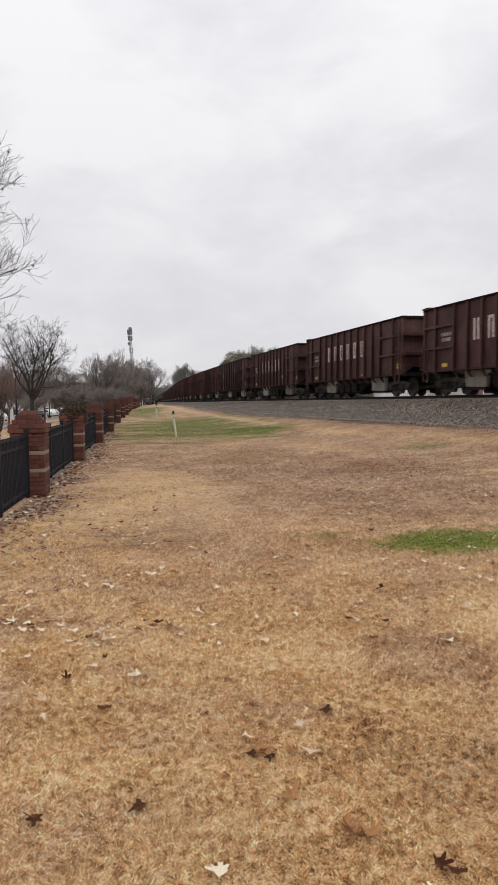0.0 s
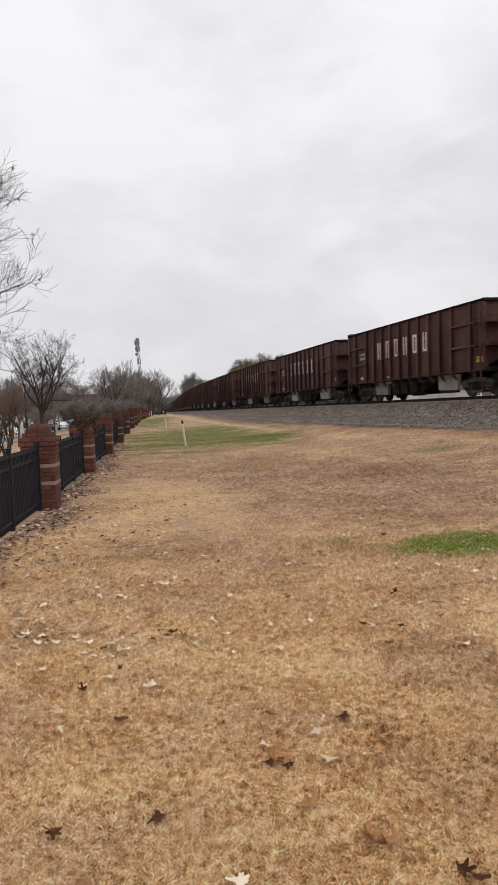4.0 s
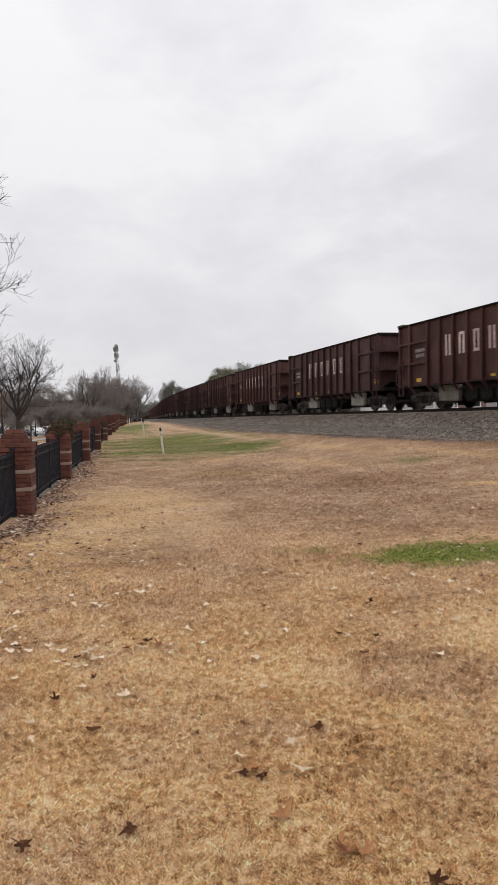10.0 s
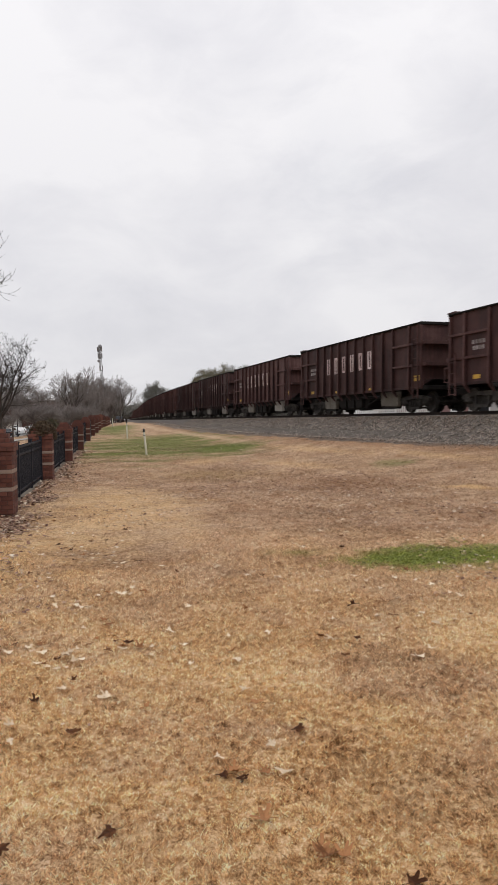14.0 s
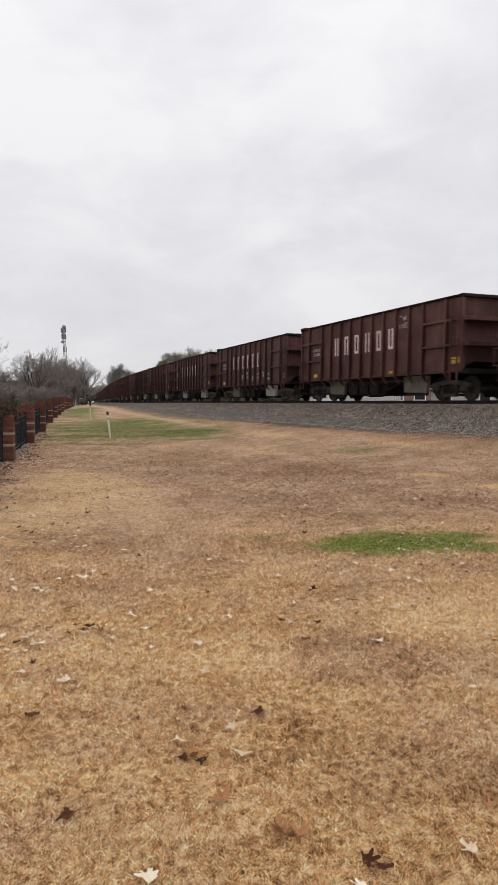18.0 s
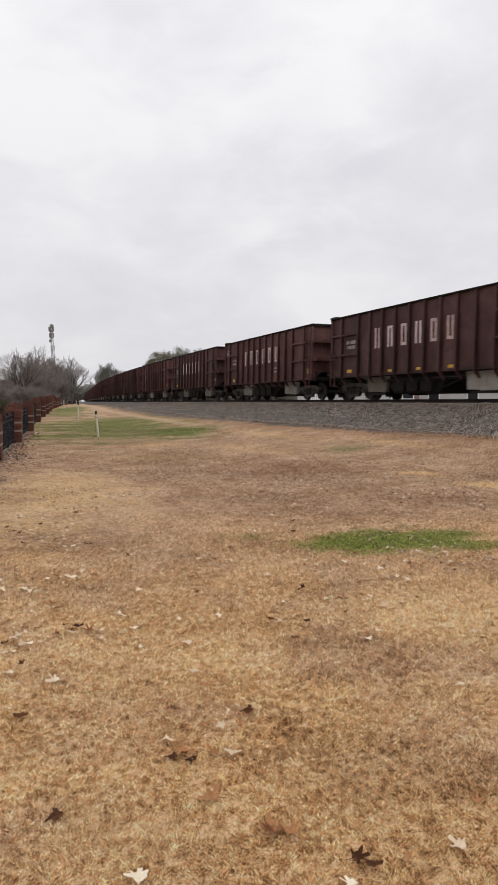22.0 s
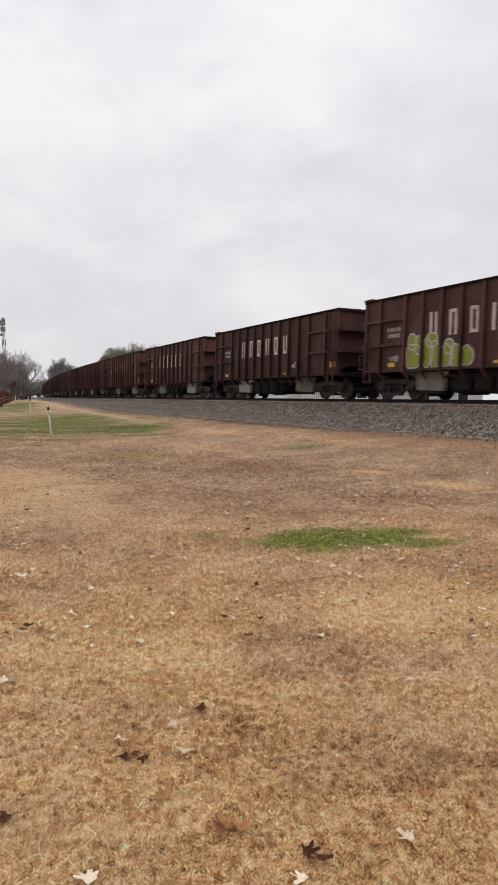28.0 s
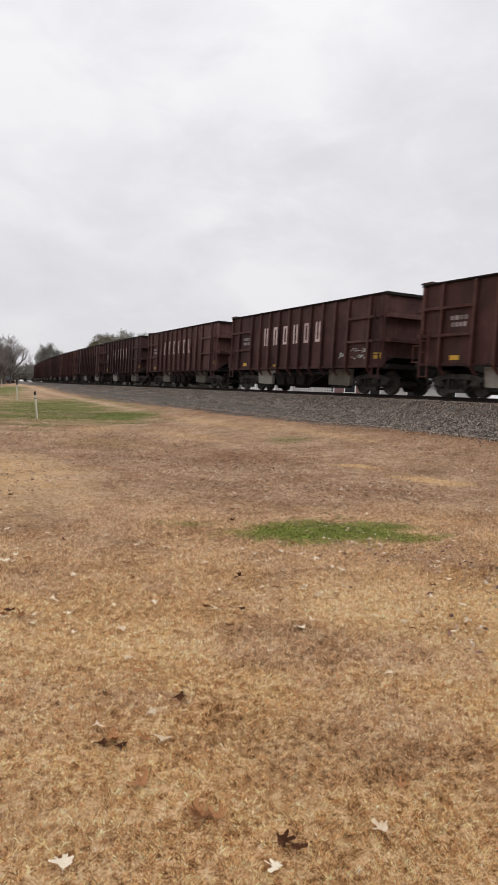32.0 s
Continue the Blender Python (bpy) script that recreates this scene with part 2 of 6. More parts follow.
M["paint_dark"] = material("dark_car_paint", [(0.02, 0.022, 0.026), (0.03, 0.032, 0.038)], 0.25, 0.2, 2.0, 10.0, 0.0)
M["leaf_pale"] = material("bleached_oak_leaf", [(0.54, 0.40, 0.26), (0.74, 0.60, 0.43), (0.84, 0.74, 0.57)], 0.8, 0.0, 14.0, 90.0, 0.3, 0.003, each=0.5)
M["leaf_brown"] = material("brown_oak_leaf", [(0.055, 0.022, 0.011), (0.16, 0.068, 0.030), (0.40, 0.195, 0.088)], 0.9, 0.0, 14.0, 90.0, 0.3, 0.003, each=0.6, spec=0.1)
M["scrap_pale"] = material("bleached_leaf_scraps", [(0.30, 0.20, 0.125), (0.50, 0.38, 0.27), (0.74, 0.63, 0.50)], 0.85, 0.0, 6.0, 60.0, 0.0, island=0.9)
M["weed"] = material("green_weed_leaves", [(0.075, 0.105, 0.012), (0.20, 0.255, 0.026), (0.42, 0.44, 0.07)], 0.7, 0.0, 2.0, 20.0, 0.0, island=0.7)
M["litter"] = material("brown_leaf_litter", [(0.10, 0.043, 0.028), (0.22, 0.105, 0.068), (0.46, 0.30, 0.20)], 0.85, 0.0, 6.0, 60.0, 0.0, island=0.9)


# ------------------------------------------------------------------ mesh helpers
class Shape:
    """Collects plain pieces into one mesh."""

    def __init__(self):
        self.v, self.f, self.mi = [], [], []

    def add(self, verts, faces, slot=0):
        n = len(self.v)
        self.v += [tuple(p) for p in verts]
        self.f += [tuple(i + n for i in f) for f in faces]
        self.mi += [slot] * len(faces)
        return self

    def box(self, x0, x1, y0, y1, z0, z1, slot=0):
        v = [(x, y, z) for x in (x0, x1) for y in (y0, y1) for z in (z0, z1)]
        return self.add(v, [(0, 1, 3, 2), (4, 6, 7, 5), (0, 4, 5, 1), (2, 3, 7, 6), (0, 2, 6, 4), (1, 5, 7, 3)], slot)

    def prism(self, outline, axis, a, b, slot=0):
        """An outline of (u, v) drawn out along x, y or z from a to b."""
        n = len(outline)
        put = {"x": lambda u, v, w: (w, u, v), "y": lambda u, v, w: (u, w, v), "z": lambda u, v, w: (u, v, w)}[axis]
        v = [put(u, w, a) for u, w in outline] + [put(u, w, b) for u, w in outline]
        f = [tuple(range(n))[::-1], tuple(range(n, 2 * n))] + [(i, (i + 1) % n, n + (i + 1) % n, n + i) for i in range(n)]
        return self.add(v, f, slot)

    def tube(self, p, q, r0, r1=None, n=6, slot=0, caps=True):
        r1 = r0 if r1 is None else r1
        p, q = Vector(p), Vector(q)
        d = (q - p).normalized()
        a = d.orthogonal().normalized()
        b = d.cross(a)
        ring = [(math.cos(2 * math.pi * i / n), math.sin(2 * math.pi * i / n)) for i in range(n)]
        v = [p + a * (c * r0) + b * (s * r0) for c, s in ring] + [q + a * (c * r1) + b * (s * r1) for c, s in ring]
        f = [(i, (i + 1) % n, n + (i + 1) % n, n + i) for i in range(n)]
        if caps:
            f += [tuple(range(n))[::-1], tuple(range(n, 2 * n))]
        return self.add(v, f, slot)

    def lathe(self, outline, axis, n=16, slot=0, centre=(0, 0, 0)):
        """An outline of (along, radius) turned round an axis."""
        rows = []
        for w, r in outline:
            for i in range(n):
                c, s = r * math.cos(2 * math.pi * i / n), r * math.sin(2 * math.pi * i / n)
                x, y, z = {"x": (w, c, s), "y": (c, w, s), "z": (c, s, w)}[axis]
                rows.append((x + centre[0], y + centre[1], z + centre[2]))
        k = len(outline)
        f = [(j * n + i, j * n + (i + 1) % n, (j + 1) * n + (i + 1) % n, (j + 1) * n + i) for j in range(k - 1) for i in range(n)]
        f += [tuple(range(n))[::-1], tuple(range((k - 1) * n, k * n))]
        return self.add(rows, f, slot)

    def mesh(self, name, *mats, bevel=0.0):
        me = bpy.data.meshes.new(name)
        me.from_pydata(self.v, [], self.f)
        for m in mats:
            me.materials.append(m)
        if len(mats) > 1:
            me.polygons.foreach_set("material_index", self.mi)
        bm = bmesh.new()
        bm.from_mesh(me)
        bmesh.ops.recalc_face_normals(bm, faces=bm.faces)
        if bevel:
            bmesh.ops.bevel(bm, geom=[e for e in bm.edges], offset=bevel, segments=1, affect="EDGES", clamp_overlap=True)
        bm.to_mesh(me)
        bm.free()
        return me


def part(name, shape, mats, parent, label="", bevel=0.0):
    mats = mats if isinstance(mats, (list, tuple)) else [mats]
    ob = new(name, shape.mesh(name, *mats, bevel=bevel) if isinstance(shape, Shape) else shape)
    ob.parent = parent
    if label:
        tagged(ob, label)
    return ob


def fast_mesh(name, verts, faces_flat, per_face, mats, mat_index=None, smooth=False):
    """A large mesh from arrays: all faces have the same number of corners."""
    me = bpy.data.meshes.new(name)
    verts = np.asarray(verts, np.float32)
    idx = np.asarray(faces_flat, np.int32).ravel()
    nf = len(idx) // per_face
    me.vertices.add(len(verts))
    me.vertices.foreach_set("co", verts.ravel())
    me.loops.add(len(idx))
    me.loops.foreach_set("vertex_index", idx)
    me.polygons.add(nf)
    me.polygons.foreach_set("loop_start", np.arange(nf, dtype=np.int32) * per_face)
    me.update(calc_edges=True)
    for m in mats:
        me.materials.append(m)
    if mat_index is not None:
        me.polygons.foreach_set("material_index", np.asarray(mat_index, np.int32))
    if smooth:
        me.polygons.foreach_set("use_smooth", np.ones(nf, bool))
    if nf < 400000:
        me.validate()
    return me


# ------------------------------------------------------------------ the line of the track
def track_x(y):
    """Where the middle of the track lies, by the distance ahead: a long gentle bend."""
    y = np.asarray(y, float)
    m = np.clip(y, 0, 240)
    x = 19.017 - 0.1875 * m + 0.000929 * m**2 - 1.491e-6 * m**3
    return x + np.where(y < 0, -0.1875 * y, 0) - 0.006 * np.maximum(y - 240, 0)


RAIL_Z, RISE = 1.74, 0.00114
TY = np.arange(-640, 1501, 2.0)
TX = track_x(TY)
TS = np.concatenate([[0], np.cumsum(np.hypot(np.diff(TX), np.diff(TY)))])
TS -= np.interp(0, TY, TS)


def track_z(y):
    return RAIL_Z + RISE * np.clip(y, 0, 700)


def on_track(s):
    """Place on the railhead line and the turn about z, at s metres along the track."""
    y = float(np.interp(s, TS, TY))
    x = float(np.interp(s, TS, TX))
    dx = float(np.interp(s + 1, TS, TX)) - float(np.interp(s - 1, TS, TX))
    dy = float(np.interp(s + 1, TS, TY)) - float(np.interp(s - 1, TS, TY))
    return x, y, float(track_z(y)), -math.degrees(math.atan2(dx, dy))


def side_of_track(x, y):
    """Metres to the near side of the track's middle, square to it."""
    slope = (track_x(np.asarray(y, float) + 1) - track_x(np.asarray(y, float) - 1)) / 2
    return (track_x(y) - x) / np.sqrt(1 + slope**2)


def smooth(a, b, v):
    t = np.clip((v - a) / (b - a), 0, 1)
    return t * t * (3 - 2 * t)


def hills(x, y):
    return (0.035 * np.sin(x * 0.9 + 0.6) * np.sin(y * 0.55 + 1.0) + 0.05 * np.sin(x * 0.31 + y * 0.17) + 0.02 * np.sin(x * 2.1 + y * 1.3)
            + 0.012 * np.sin(x * 4.3 - y * 3.1))


def ground_z(x, y):
    """The lawn: flat by the viewer, a shallow swale, then up to the foot of the ballast and level land past it."""
    x, y = np.asarray(x, float), np.asarray(y, float)
    off = side_of_track(x, y)
    z = 0.60 * (1 - smooth(3.4, 11.0, off)) + 0.3 * (1 - smooth(-12, -4, off))
    z = z + 0.016 * np.clip(y - 20, 0, 55) * (1 - smooth(-3.3, 2.5, -off)) * smooth(3.3, 6.0, off)
    z = z - 0.10 * np.clip(-3.2 - x, 0, 22) * smooth(0, 4, y)
    calm = smooth(2.0, 7.0, np.hypot(x, y)) * (1 - smooth(120, 200, np.hypot(x, y)))
    return z + hills(x, y) * calm * 0.6


def build_ground():
    u = np.linspace(-1, 1, 301)
    xs = 6 + np.sinh(u * 6.6) / np.sinh(6.6) * 1900
    w = np.linspace(-1, 1, 421)
    ys = 14 + np.sinh(w * 6.2) / np.sinh(6.2) * 2400
    gx, gy = np.meshgrid(xs, ys)
    gz = ground_z(gx, gy)
    nx, ny = len(xs), len(ys)
    i = np.arange(nx * ny).reshape(ny, nx)
    quads = np.stack([i[:-1, :-1], i[:-1, 1:], i[1:, 1:], i[1:, :-1]], -1)
    me = fast_mesh("ground", np.stack([gx, gy, gz], -1).reshape(-1, 3), quads, 4, [lawn_material()], smooth=True)
    return tagged(new("ground", me), "dormant tan lawn with green patches and bare dirt", "lawn", kind="structure")


WEEDS = (3.55, 7.2, 1.15, 0.72)  # middle and reach of the green patch


def lawn_tint(t, co):
    """The lawn's colour by its place: dormant tan grass, bare dirt, green weeds, grey thatch."""
    sep = t.nodes.new("ShaderNodeSeparateXYZ")
    t.links.new(co, sep.inputs[0])
    x, y = sep.outputs["X"], sep.outputs["Y"]
    wob = maths(t, "MULTIPLY", maths(t, "SUBTRACT", noise_of(t, co, 1.6, 6.0, 0.68), 0.5), 2.1)
    wide = maths(t, "MULTIPLY", maths(t, "SUBTRACT", noise_of(t, co, 0.22, 4.0, 0.6), 0.5), 2.4)

    def blot(cx, cy, rx, ry, w=wob, soft=0.45, tilt=0.0):
        """1 inside an oval on the ground, with a ragged rim."""
        c, s = math.cos(tilt), math.sin(tilt)
        dx, dy = maths(t, "SUBTRACT", x, cx), maths(t, "SUBTRACT", y, cy)
        a = maths(t, "DIVIDE", maths(t, "ADD", maths(t, "MULTIPLY", dx, c), maths(t, "MULTIPLY", dy, s)), rx)
        b = maths(t, "DIVIDE", maths(t, "SUBTRACT", maths(t, "MULTIPLY", dy, c), maths(t, "MULTIPLY", dx, s)), ry)
        r = maths(t, "SQRT", maths(t, "ADD", maths(t, "MULTIPLY", a, a), maths(t, "MULTIPLY", b, b)))
        return ramp(t, maths(t, "ADD", r, w), [(max(0.0, 1.0 - soft), 1.0), (1.0, 0.0)])

    def part_of(k, mask):
        return maths(t, "MULTIPLY", mask, k)

    flat = stretched(t, co, 1.0, 1.35, 1.0)
    big, mid = noise_of(t, flat, 0.5, 5.0, 0.65, 0.5), noise_of(t, flat, 3.4, 6.0, 0.7, 0.3)
    tuft, fine = noise_of(t, co, 24.0, 3.0, 0.7), noise_of(t, co, 95.0, 3.0, 0.75)
    tone = maths(t, "ADD", maths(t, "ADD", maths(t, "MULTIPLY", big, 0.15), maths(t, "MULTIPLY", mid, 0.12)), maths(t, "ADD", maths(t, "MULTIPLY", tuft, 0.33), maths(t, "MULTIPLY", fine, 0.40)))
    straw = ramp(t, tone, [(0.415, (0.18, 0.092, 0.038)), (0.465, (0.52, 0.305, 0.138)), (0.515, (0.86, 0.565, 0.30)), (0.57, (0.94, 0.71, 0.46))])
    thatch = ramp(t, tone, [(0.41, (0.14, 0.082, 0.050)), (0.475, (0.41, 0.275, 0.176)), (0.57, (0.78, 0.585, 0.415))])
    earth = ramp(t, tone, [(0.39, (0.38, 0.215, 0.098)), (0.49, (0.71, 0.475, 0.245)), (0.60, (0.93, 0.71, 0.44))])
    olive = ramp(t, tone, [(0.41, (0.12, 0.078, 0.033)), (0.49, (0.42, 0.282, 0.135)), (0.57, (0.70, 0.51, 0.29))])
    green = ramp(t, tone, [(0.36, (0.05, 0.055, 0.014)), (0.47, (0.16, 0.195, 0.034)), (0.60, (0.42, 0.40, 0.14))])
    far_green = ramp(t, tone, [(0.38, (0.05, 0.072, 0.016)), (0.48, (0.130, 0.166, 0.038)), (0.60, (0.33, 0.325, 0.12))])
    bare = ramp(t, tone, [(0.38, (0.17, 0.088, 0.046)), (0.5, (0.40, 0.235, 0.130)), (0.62, (0.66, 0.45, 0.28))])
    grey = ramp(t, noise_of(t, co, 0.8, 5.0, 0.6, 0.6), [(0.46, 0.0), (0.62, 0.55)])
    damp = ramp(t, noise_of(t, stretched(t, co, 1.0, 1.0, 3.0), 1.15, 6.0, 0.66, 0.5), [(0.49, 0.0), (0.66, 0.4)])
    n = t.nodes.new("ShaderNodeMapRange")
    n.inputs["From Min"].default_value, n.inputs["From Max"].default_value = 4.5, 10.0
    t.links.new(maths(t, "ADD", y, maths(t, "MULTIPLY", wide, 3.0)), n.inputs["Value"])
    col = mixed(t, grey, straw, thatch)
    col = mixed(t, damp, col, olive)
    col = mixed(t, maths(t, "MULTIPLY", n.outputs[0], 0.8), col, thatch)
    # worn brown mottling where the grass is thin
    worn = ramp(t, noise_of(t, stretched(t, co, 1.0, 0.7, 1.0), 1.5, 6.0, 0.7, 0.6), [(0.50, 0.0), (0.62, 0.7)])
    col = mixed(t, maths(t, "MULTIPLY", worn, n.outputs[0]), col, bare)
    half = maths(t, "MULTIPLY", wob, 0.5)
    # the worn way along the fence
    col = mixed(t, part_of(0.85, blot(-0.15, 12.6, 1.85, 5.2, wob, 0.75)), col, earth)
    col = mixed(t, part_of(0.8, blot(-1.3, 8.6, 1.3, 3.0, wob, 0.8)), col, earth)
    # pale streaks and brown hollows under the railway bank
    col = mixed(t, blot(7.27, 13.7, 0.95, 0.30, wob, 0.7, -1.2), col, earth)
    col = mixed(t, blot(7.6, 11.4, 1.20, 0.36, wob, 0.7, -1.12), col, earth)
    for cx, cy, rx, ry, tilt in ((9.3, 20, 0.5, 4.5, 0.15), (7.3, 26, 0.7, 6, 0.2), (3.0, 25.5, 1.0, 2.2, -0.4), (5.6, 22.5, 0.8, 3.0, 0.3)):
        col = mixed(t, part_of(0.5, blot(cx, cy, rx, ry, wob, 0.8, tilt)), col, earth)
    col = mixed(t, part_of(0.85, blot(5.3, 16.3, 1.9, 2.6, maths(t, "MULTIPLY", wob, 1.2), 0.8)), col, bare)
    col = mixed(t, part_of(0.7, blot(2.6, 20.2, 2.6, 2.6, wob, 0.8)), col, olive)
    col = mixed(t, part_of(0.6, blot(6.0, 10.6, 1.3, 1.0, wob, 0.8)), col, bare)
    # bare reddish dirt along the foot of the ballast, and a sandy strip farther out
    line = maths(t, "ADD", maths(t, "ADD", maths(t, "MULTIPLY", y, -0.1875), maths(t, "MULTIPLY", maths(t, "MULTIPLY", y, y), 0.00088)), 19.0)
    away = maths(t, "ADD", maths(t, "SUBTRACT", line, x), maths(t, "MULTIPLY", wob, 1.2))
    def between(value, a, b, c=0.0, d=1.0):
        """c at a, d at b, level outside."""
        q = t.nodes.new("ShaderNodeMapRange")
        for key, k in (("From Min", a), ("From Max", b), ("To Min", c), ("To Max", d)):
            q.inputs[key].default_value = k
        t.links.new(value, q.inputs["Value"])
        return q.outputs[0]

    # the spread of gravel grows wider along the line
    away = maths(t, "SUBTRACT", away, between(y, 18.0, 42.0, 0.0, 2.3))
    col = mixed(t, between(away, 6.0, 4.2), col, bare)
    # far green, combed into streaks across the way
    comb = maths(t, "MULTIPLY", maths(t, "SUBTRACT", noise_of(t, stretched(t, co, 0.28, 1.0, 1.0), 0.62, 5.0, 0.65, 0.4), 0.5), 2.4)
    col = mixed(t, part_of(0.9, blot(1.6, 38.0, 5.6, 14.0, maths(t, "ADD", comb, half), 0.6)), col, far_green)
    col = mixed(t, part_of(0.9, blot(-0.6, 74.0, 2.6, 28.0, maths(t, "ADD", comb, half), 0.6)), col, far_green)
    col = mixed(t, part_of(0.95, blot(4.7, 31.6, 2.0, 3.4, half, 0.5)), col, far_green)
    col = mixed(t, part_of(0.85, blot(-0.6, 31.0, 1.5, 1.6, wob, 0.6)), col, far_green)
    col = mixed(t, part_of(0.6, blot(8.0, 19.6, 0.8, 1.0, wob, 0.7)), col, far_green)
    sand = ramp(t, maths(t, "ABSOLUTE", maths(t, "SUBTRACT", maths(t, "SUBTRACT", line, x), maths(t, "ADD", maths(t, "MULTIPLY", wob, 0.5), 7.8))), [(0.1, 0.8), (0.55, 0.0)])
    dust = ramp(t, tone, [(0.40, (0.36, 0.24, 0.145)), (0.50, (0.62, 0.45, 0.29)), (0.60, (0.82, 0.66, 0.47))])
    col = mixed(t, maths(t, "MULTIPLY", sand, between(y, 31.0, 37.0)), col, dust)
    gravel = ramp(t, tone, [(0.40, (0.055, 0.043, 0.034)), (0.49, (0.165, 0.135, 0.110)), (0.58, (0.38, 0.33, 0.28))])
    col = mixed(t, maths(t, "MULTIPLY", between(away, 4.75, 4.35), between(y, 19.0, 24.0)), col, gravel)
    col = mixed(t, part_of(0.55, blot(2.0, 7.85, 0.55, 0.25, wob, 0.8)), col, green)
    col = mixed(t, blot(WEEDS[0], WEEDS[1], WEEDS[2] * 1.15, WEEDS[3] * 1.15, wob, 0.6), col, green)
    return col, tone


def lawn_material():
    m = bpy.data.materials.new("dormant_lawn")
    m.use_nodes = True
    t = m.node_tree
    b = t.nodes["Principled BSDF"]
    co = t.nodes.new("ShaderNodeTexCoord").outputs["Object"]
    col, tone = lawn_tint(t, co)
    t.links.new(mixed(t, 1.0, col, (0.88, 0.86, 0.85), "MULTIPLY"), b.inputs["Base Color"])
    b.inputs["Roughness"].default_value = 0.95
    b.inputs["Specular IOR Level"].default_value = 0.1
    bp = node(t, "ShaderNodeBump", Strength=0.9, Distance=0.04)
    t.links.new(tone, bp.inputs["Height"])
    t.links.new(bp.outputs[0], b.inputs["Normal"])
    return m


build_ground()


# ------------------------------------------------------------------ railway
def along_track(name, outline, y0, y1, step, mats, slots=None, rough=0.0):
    """An outline of (metres to the near side, height over the railhead) drawn out along the track."""
    ys = np.arange(y0, y1 + step / 2, step)
    slope = (track_x(ys + 1) - track_x(ys - 1)) / 2
    nx, ny = -1 / np.sqrt(1 + slope**2), slope / np.sqrt(1 + slope**2)
    k = len(outline)
    rng = np.random.default_rng(5)
    o, h = np.array([p[0] for p in outline]), np.array([p[1] for p in outline])
    px = track_x(ys)[:, None] + nx[:, None] * o
    py = ys[:, None] + ny[:, None] * o
    pz = track_z(ys)[:, None] + h
    if rough:
        pz = pz + rng.normal(0, rough, pz.shape)
        px = px + rng.normal(0, rough, pz.shape)
    i = np.arange(len(ys) * k).reshape(len(ys), k)
    q = np.stack([i[:-1, :-1], i[1:, :-1], i[1:, 1:], i[:-1, 1:]], -1)
    mi = np.tile(np.array(slots if slots else [0] * (k - 1)), len(ys) - 1)
    return new(name, fast_mesh(name, np.stack([px, py, pz], -1).reshape(-1, 3), q, 4, mats, mi, smooth=rough > 0))


def build_railway():
    shoulder = [(-4.9, -1.75), (-3.9, -1.32), (-3.2, -0.95), (-2.5, -0.58), (-1.75, -0.22), (-1.3, -0.18), (-0.4, -0.2), (0.4, -0.2), (1.3, -0.18), (1.75, -0.22),
                (2.1, -0.40), (2.5, -0.62), (2.9, -0.82), (3.3, -1.04), (3.7, -1.26), (4.1, -1.46), (4.9, -1.8)]
    for name, a, b, st, ro in (("ballast_bed", 8.0, 80.0, 0.12, 0.025), ("ballast_bed_far", 80.0, 1000.0, 4.0, 0.01), ("ballast_bed_near", -620.0, 8.0, 4.0, 0.01)):
        tagged(along_track(name, shoulder, a, b, st, [M["ballast"]], rough=ro), "sloping bed of crushed grey stone ballast", "ballast", kind="structure")
    for o in (0.7525, -0.7525):
        prof = [(o - 0.07, -0.172), (o - 0.07, -0.155), (o - 0.012, -0.135), (o - 0.012, -0.045), (o - 0.036, -0.034), (o - 0.036, -0.004),
                (o - 0.03, 0.0), (o + 0.03, 0.0), (o + 0.036, -0.004), (o + 0.036, -0.034), (o + 0.012, -0.045), (o + 0.012, -0.135), (o + 0.07, -0.155), (o + 0.07, -0.172)]
        tagged(along_track("rail", prof, -620, 1000, 2.0, [M["rail"], M["rail_top"]], [0] * 6 + [1] + [0] * 6), "rust-dark steel rail with a worn bright head", "rail", "rails of the track")


build_railway()


# ------------------------------------------------------------------ the train: open-top ballast hopper cars
PITCH, HALF, TRUCK_Y = 15.9, 6.92, 5.55
SIDE = 1.50  # half the width to the side sheet
RIBS = [-5.93] + [-4.45 + 0.989 * i for i in range(10)] + [5.93]
FIRST, LAST = -2, 45


def empty(name):
    return new(name)


def rib_mesh():
    """A side post: a pressed channel, deeper at the foot, where it hooks in under the sill."""
    s = Shape()
    s.prism([(-SIDE, 3.852), (-SIDE - 0.10, 3.852), (-SIDE - 0.17, 1.25), (-SIDE - 0.15, 1.02), (-SIDE + 0.12, 0.72), (-SIDE + 0.16, 0.72), (-SIDE + 0.02, 1.02), (-SIDE, 1.1)], "y", -0.052, 0.052)
    me = s.mesh("rib", M["car_rib"], M["car_brown_dark"], bevel=0.008)
    # the post's flanks are darker, with shade between posts put into the colour
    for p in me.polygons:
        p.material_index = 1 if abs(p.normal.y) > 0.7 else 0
    return me


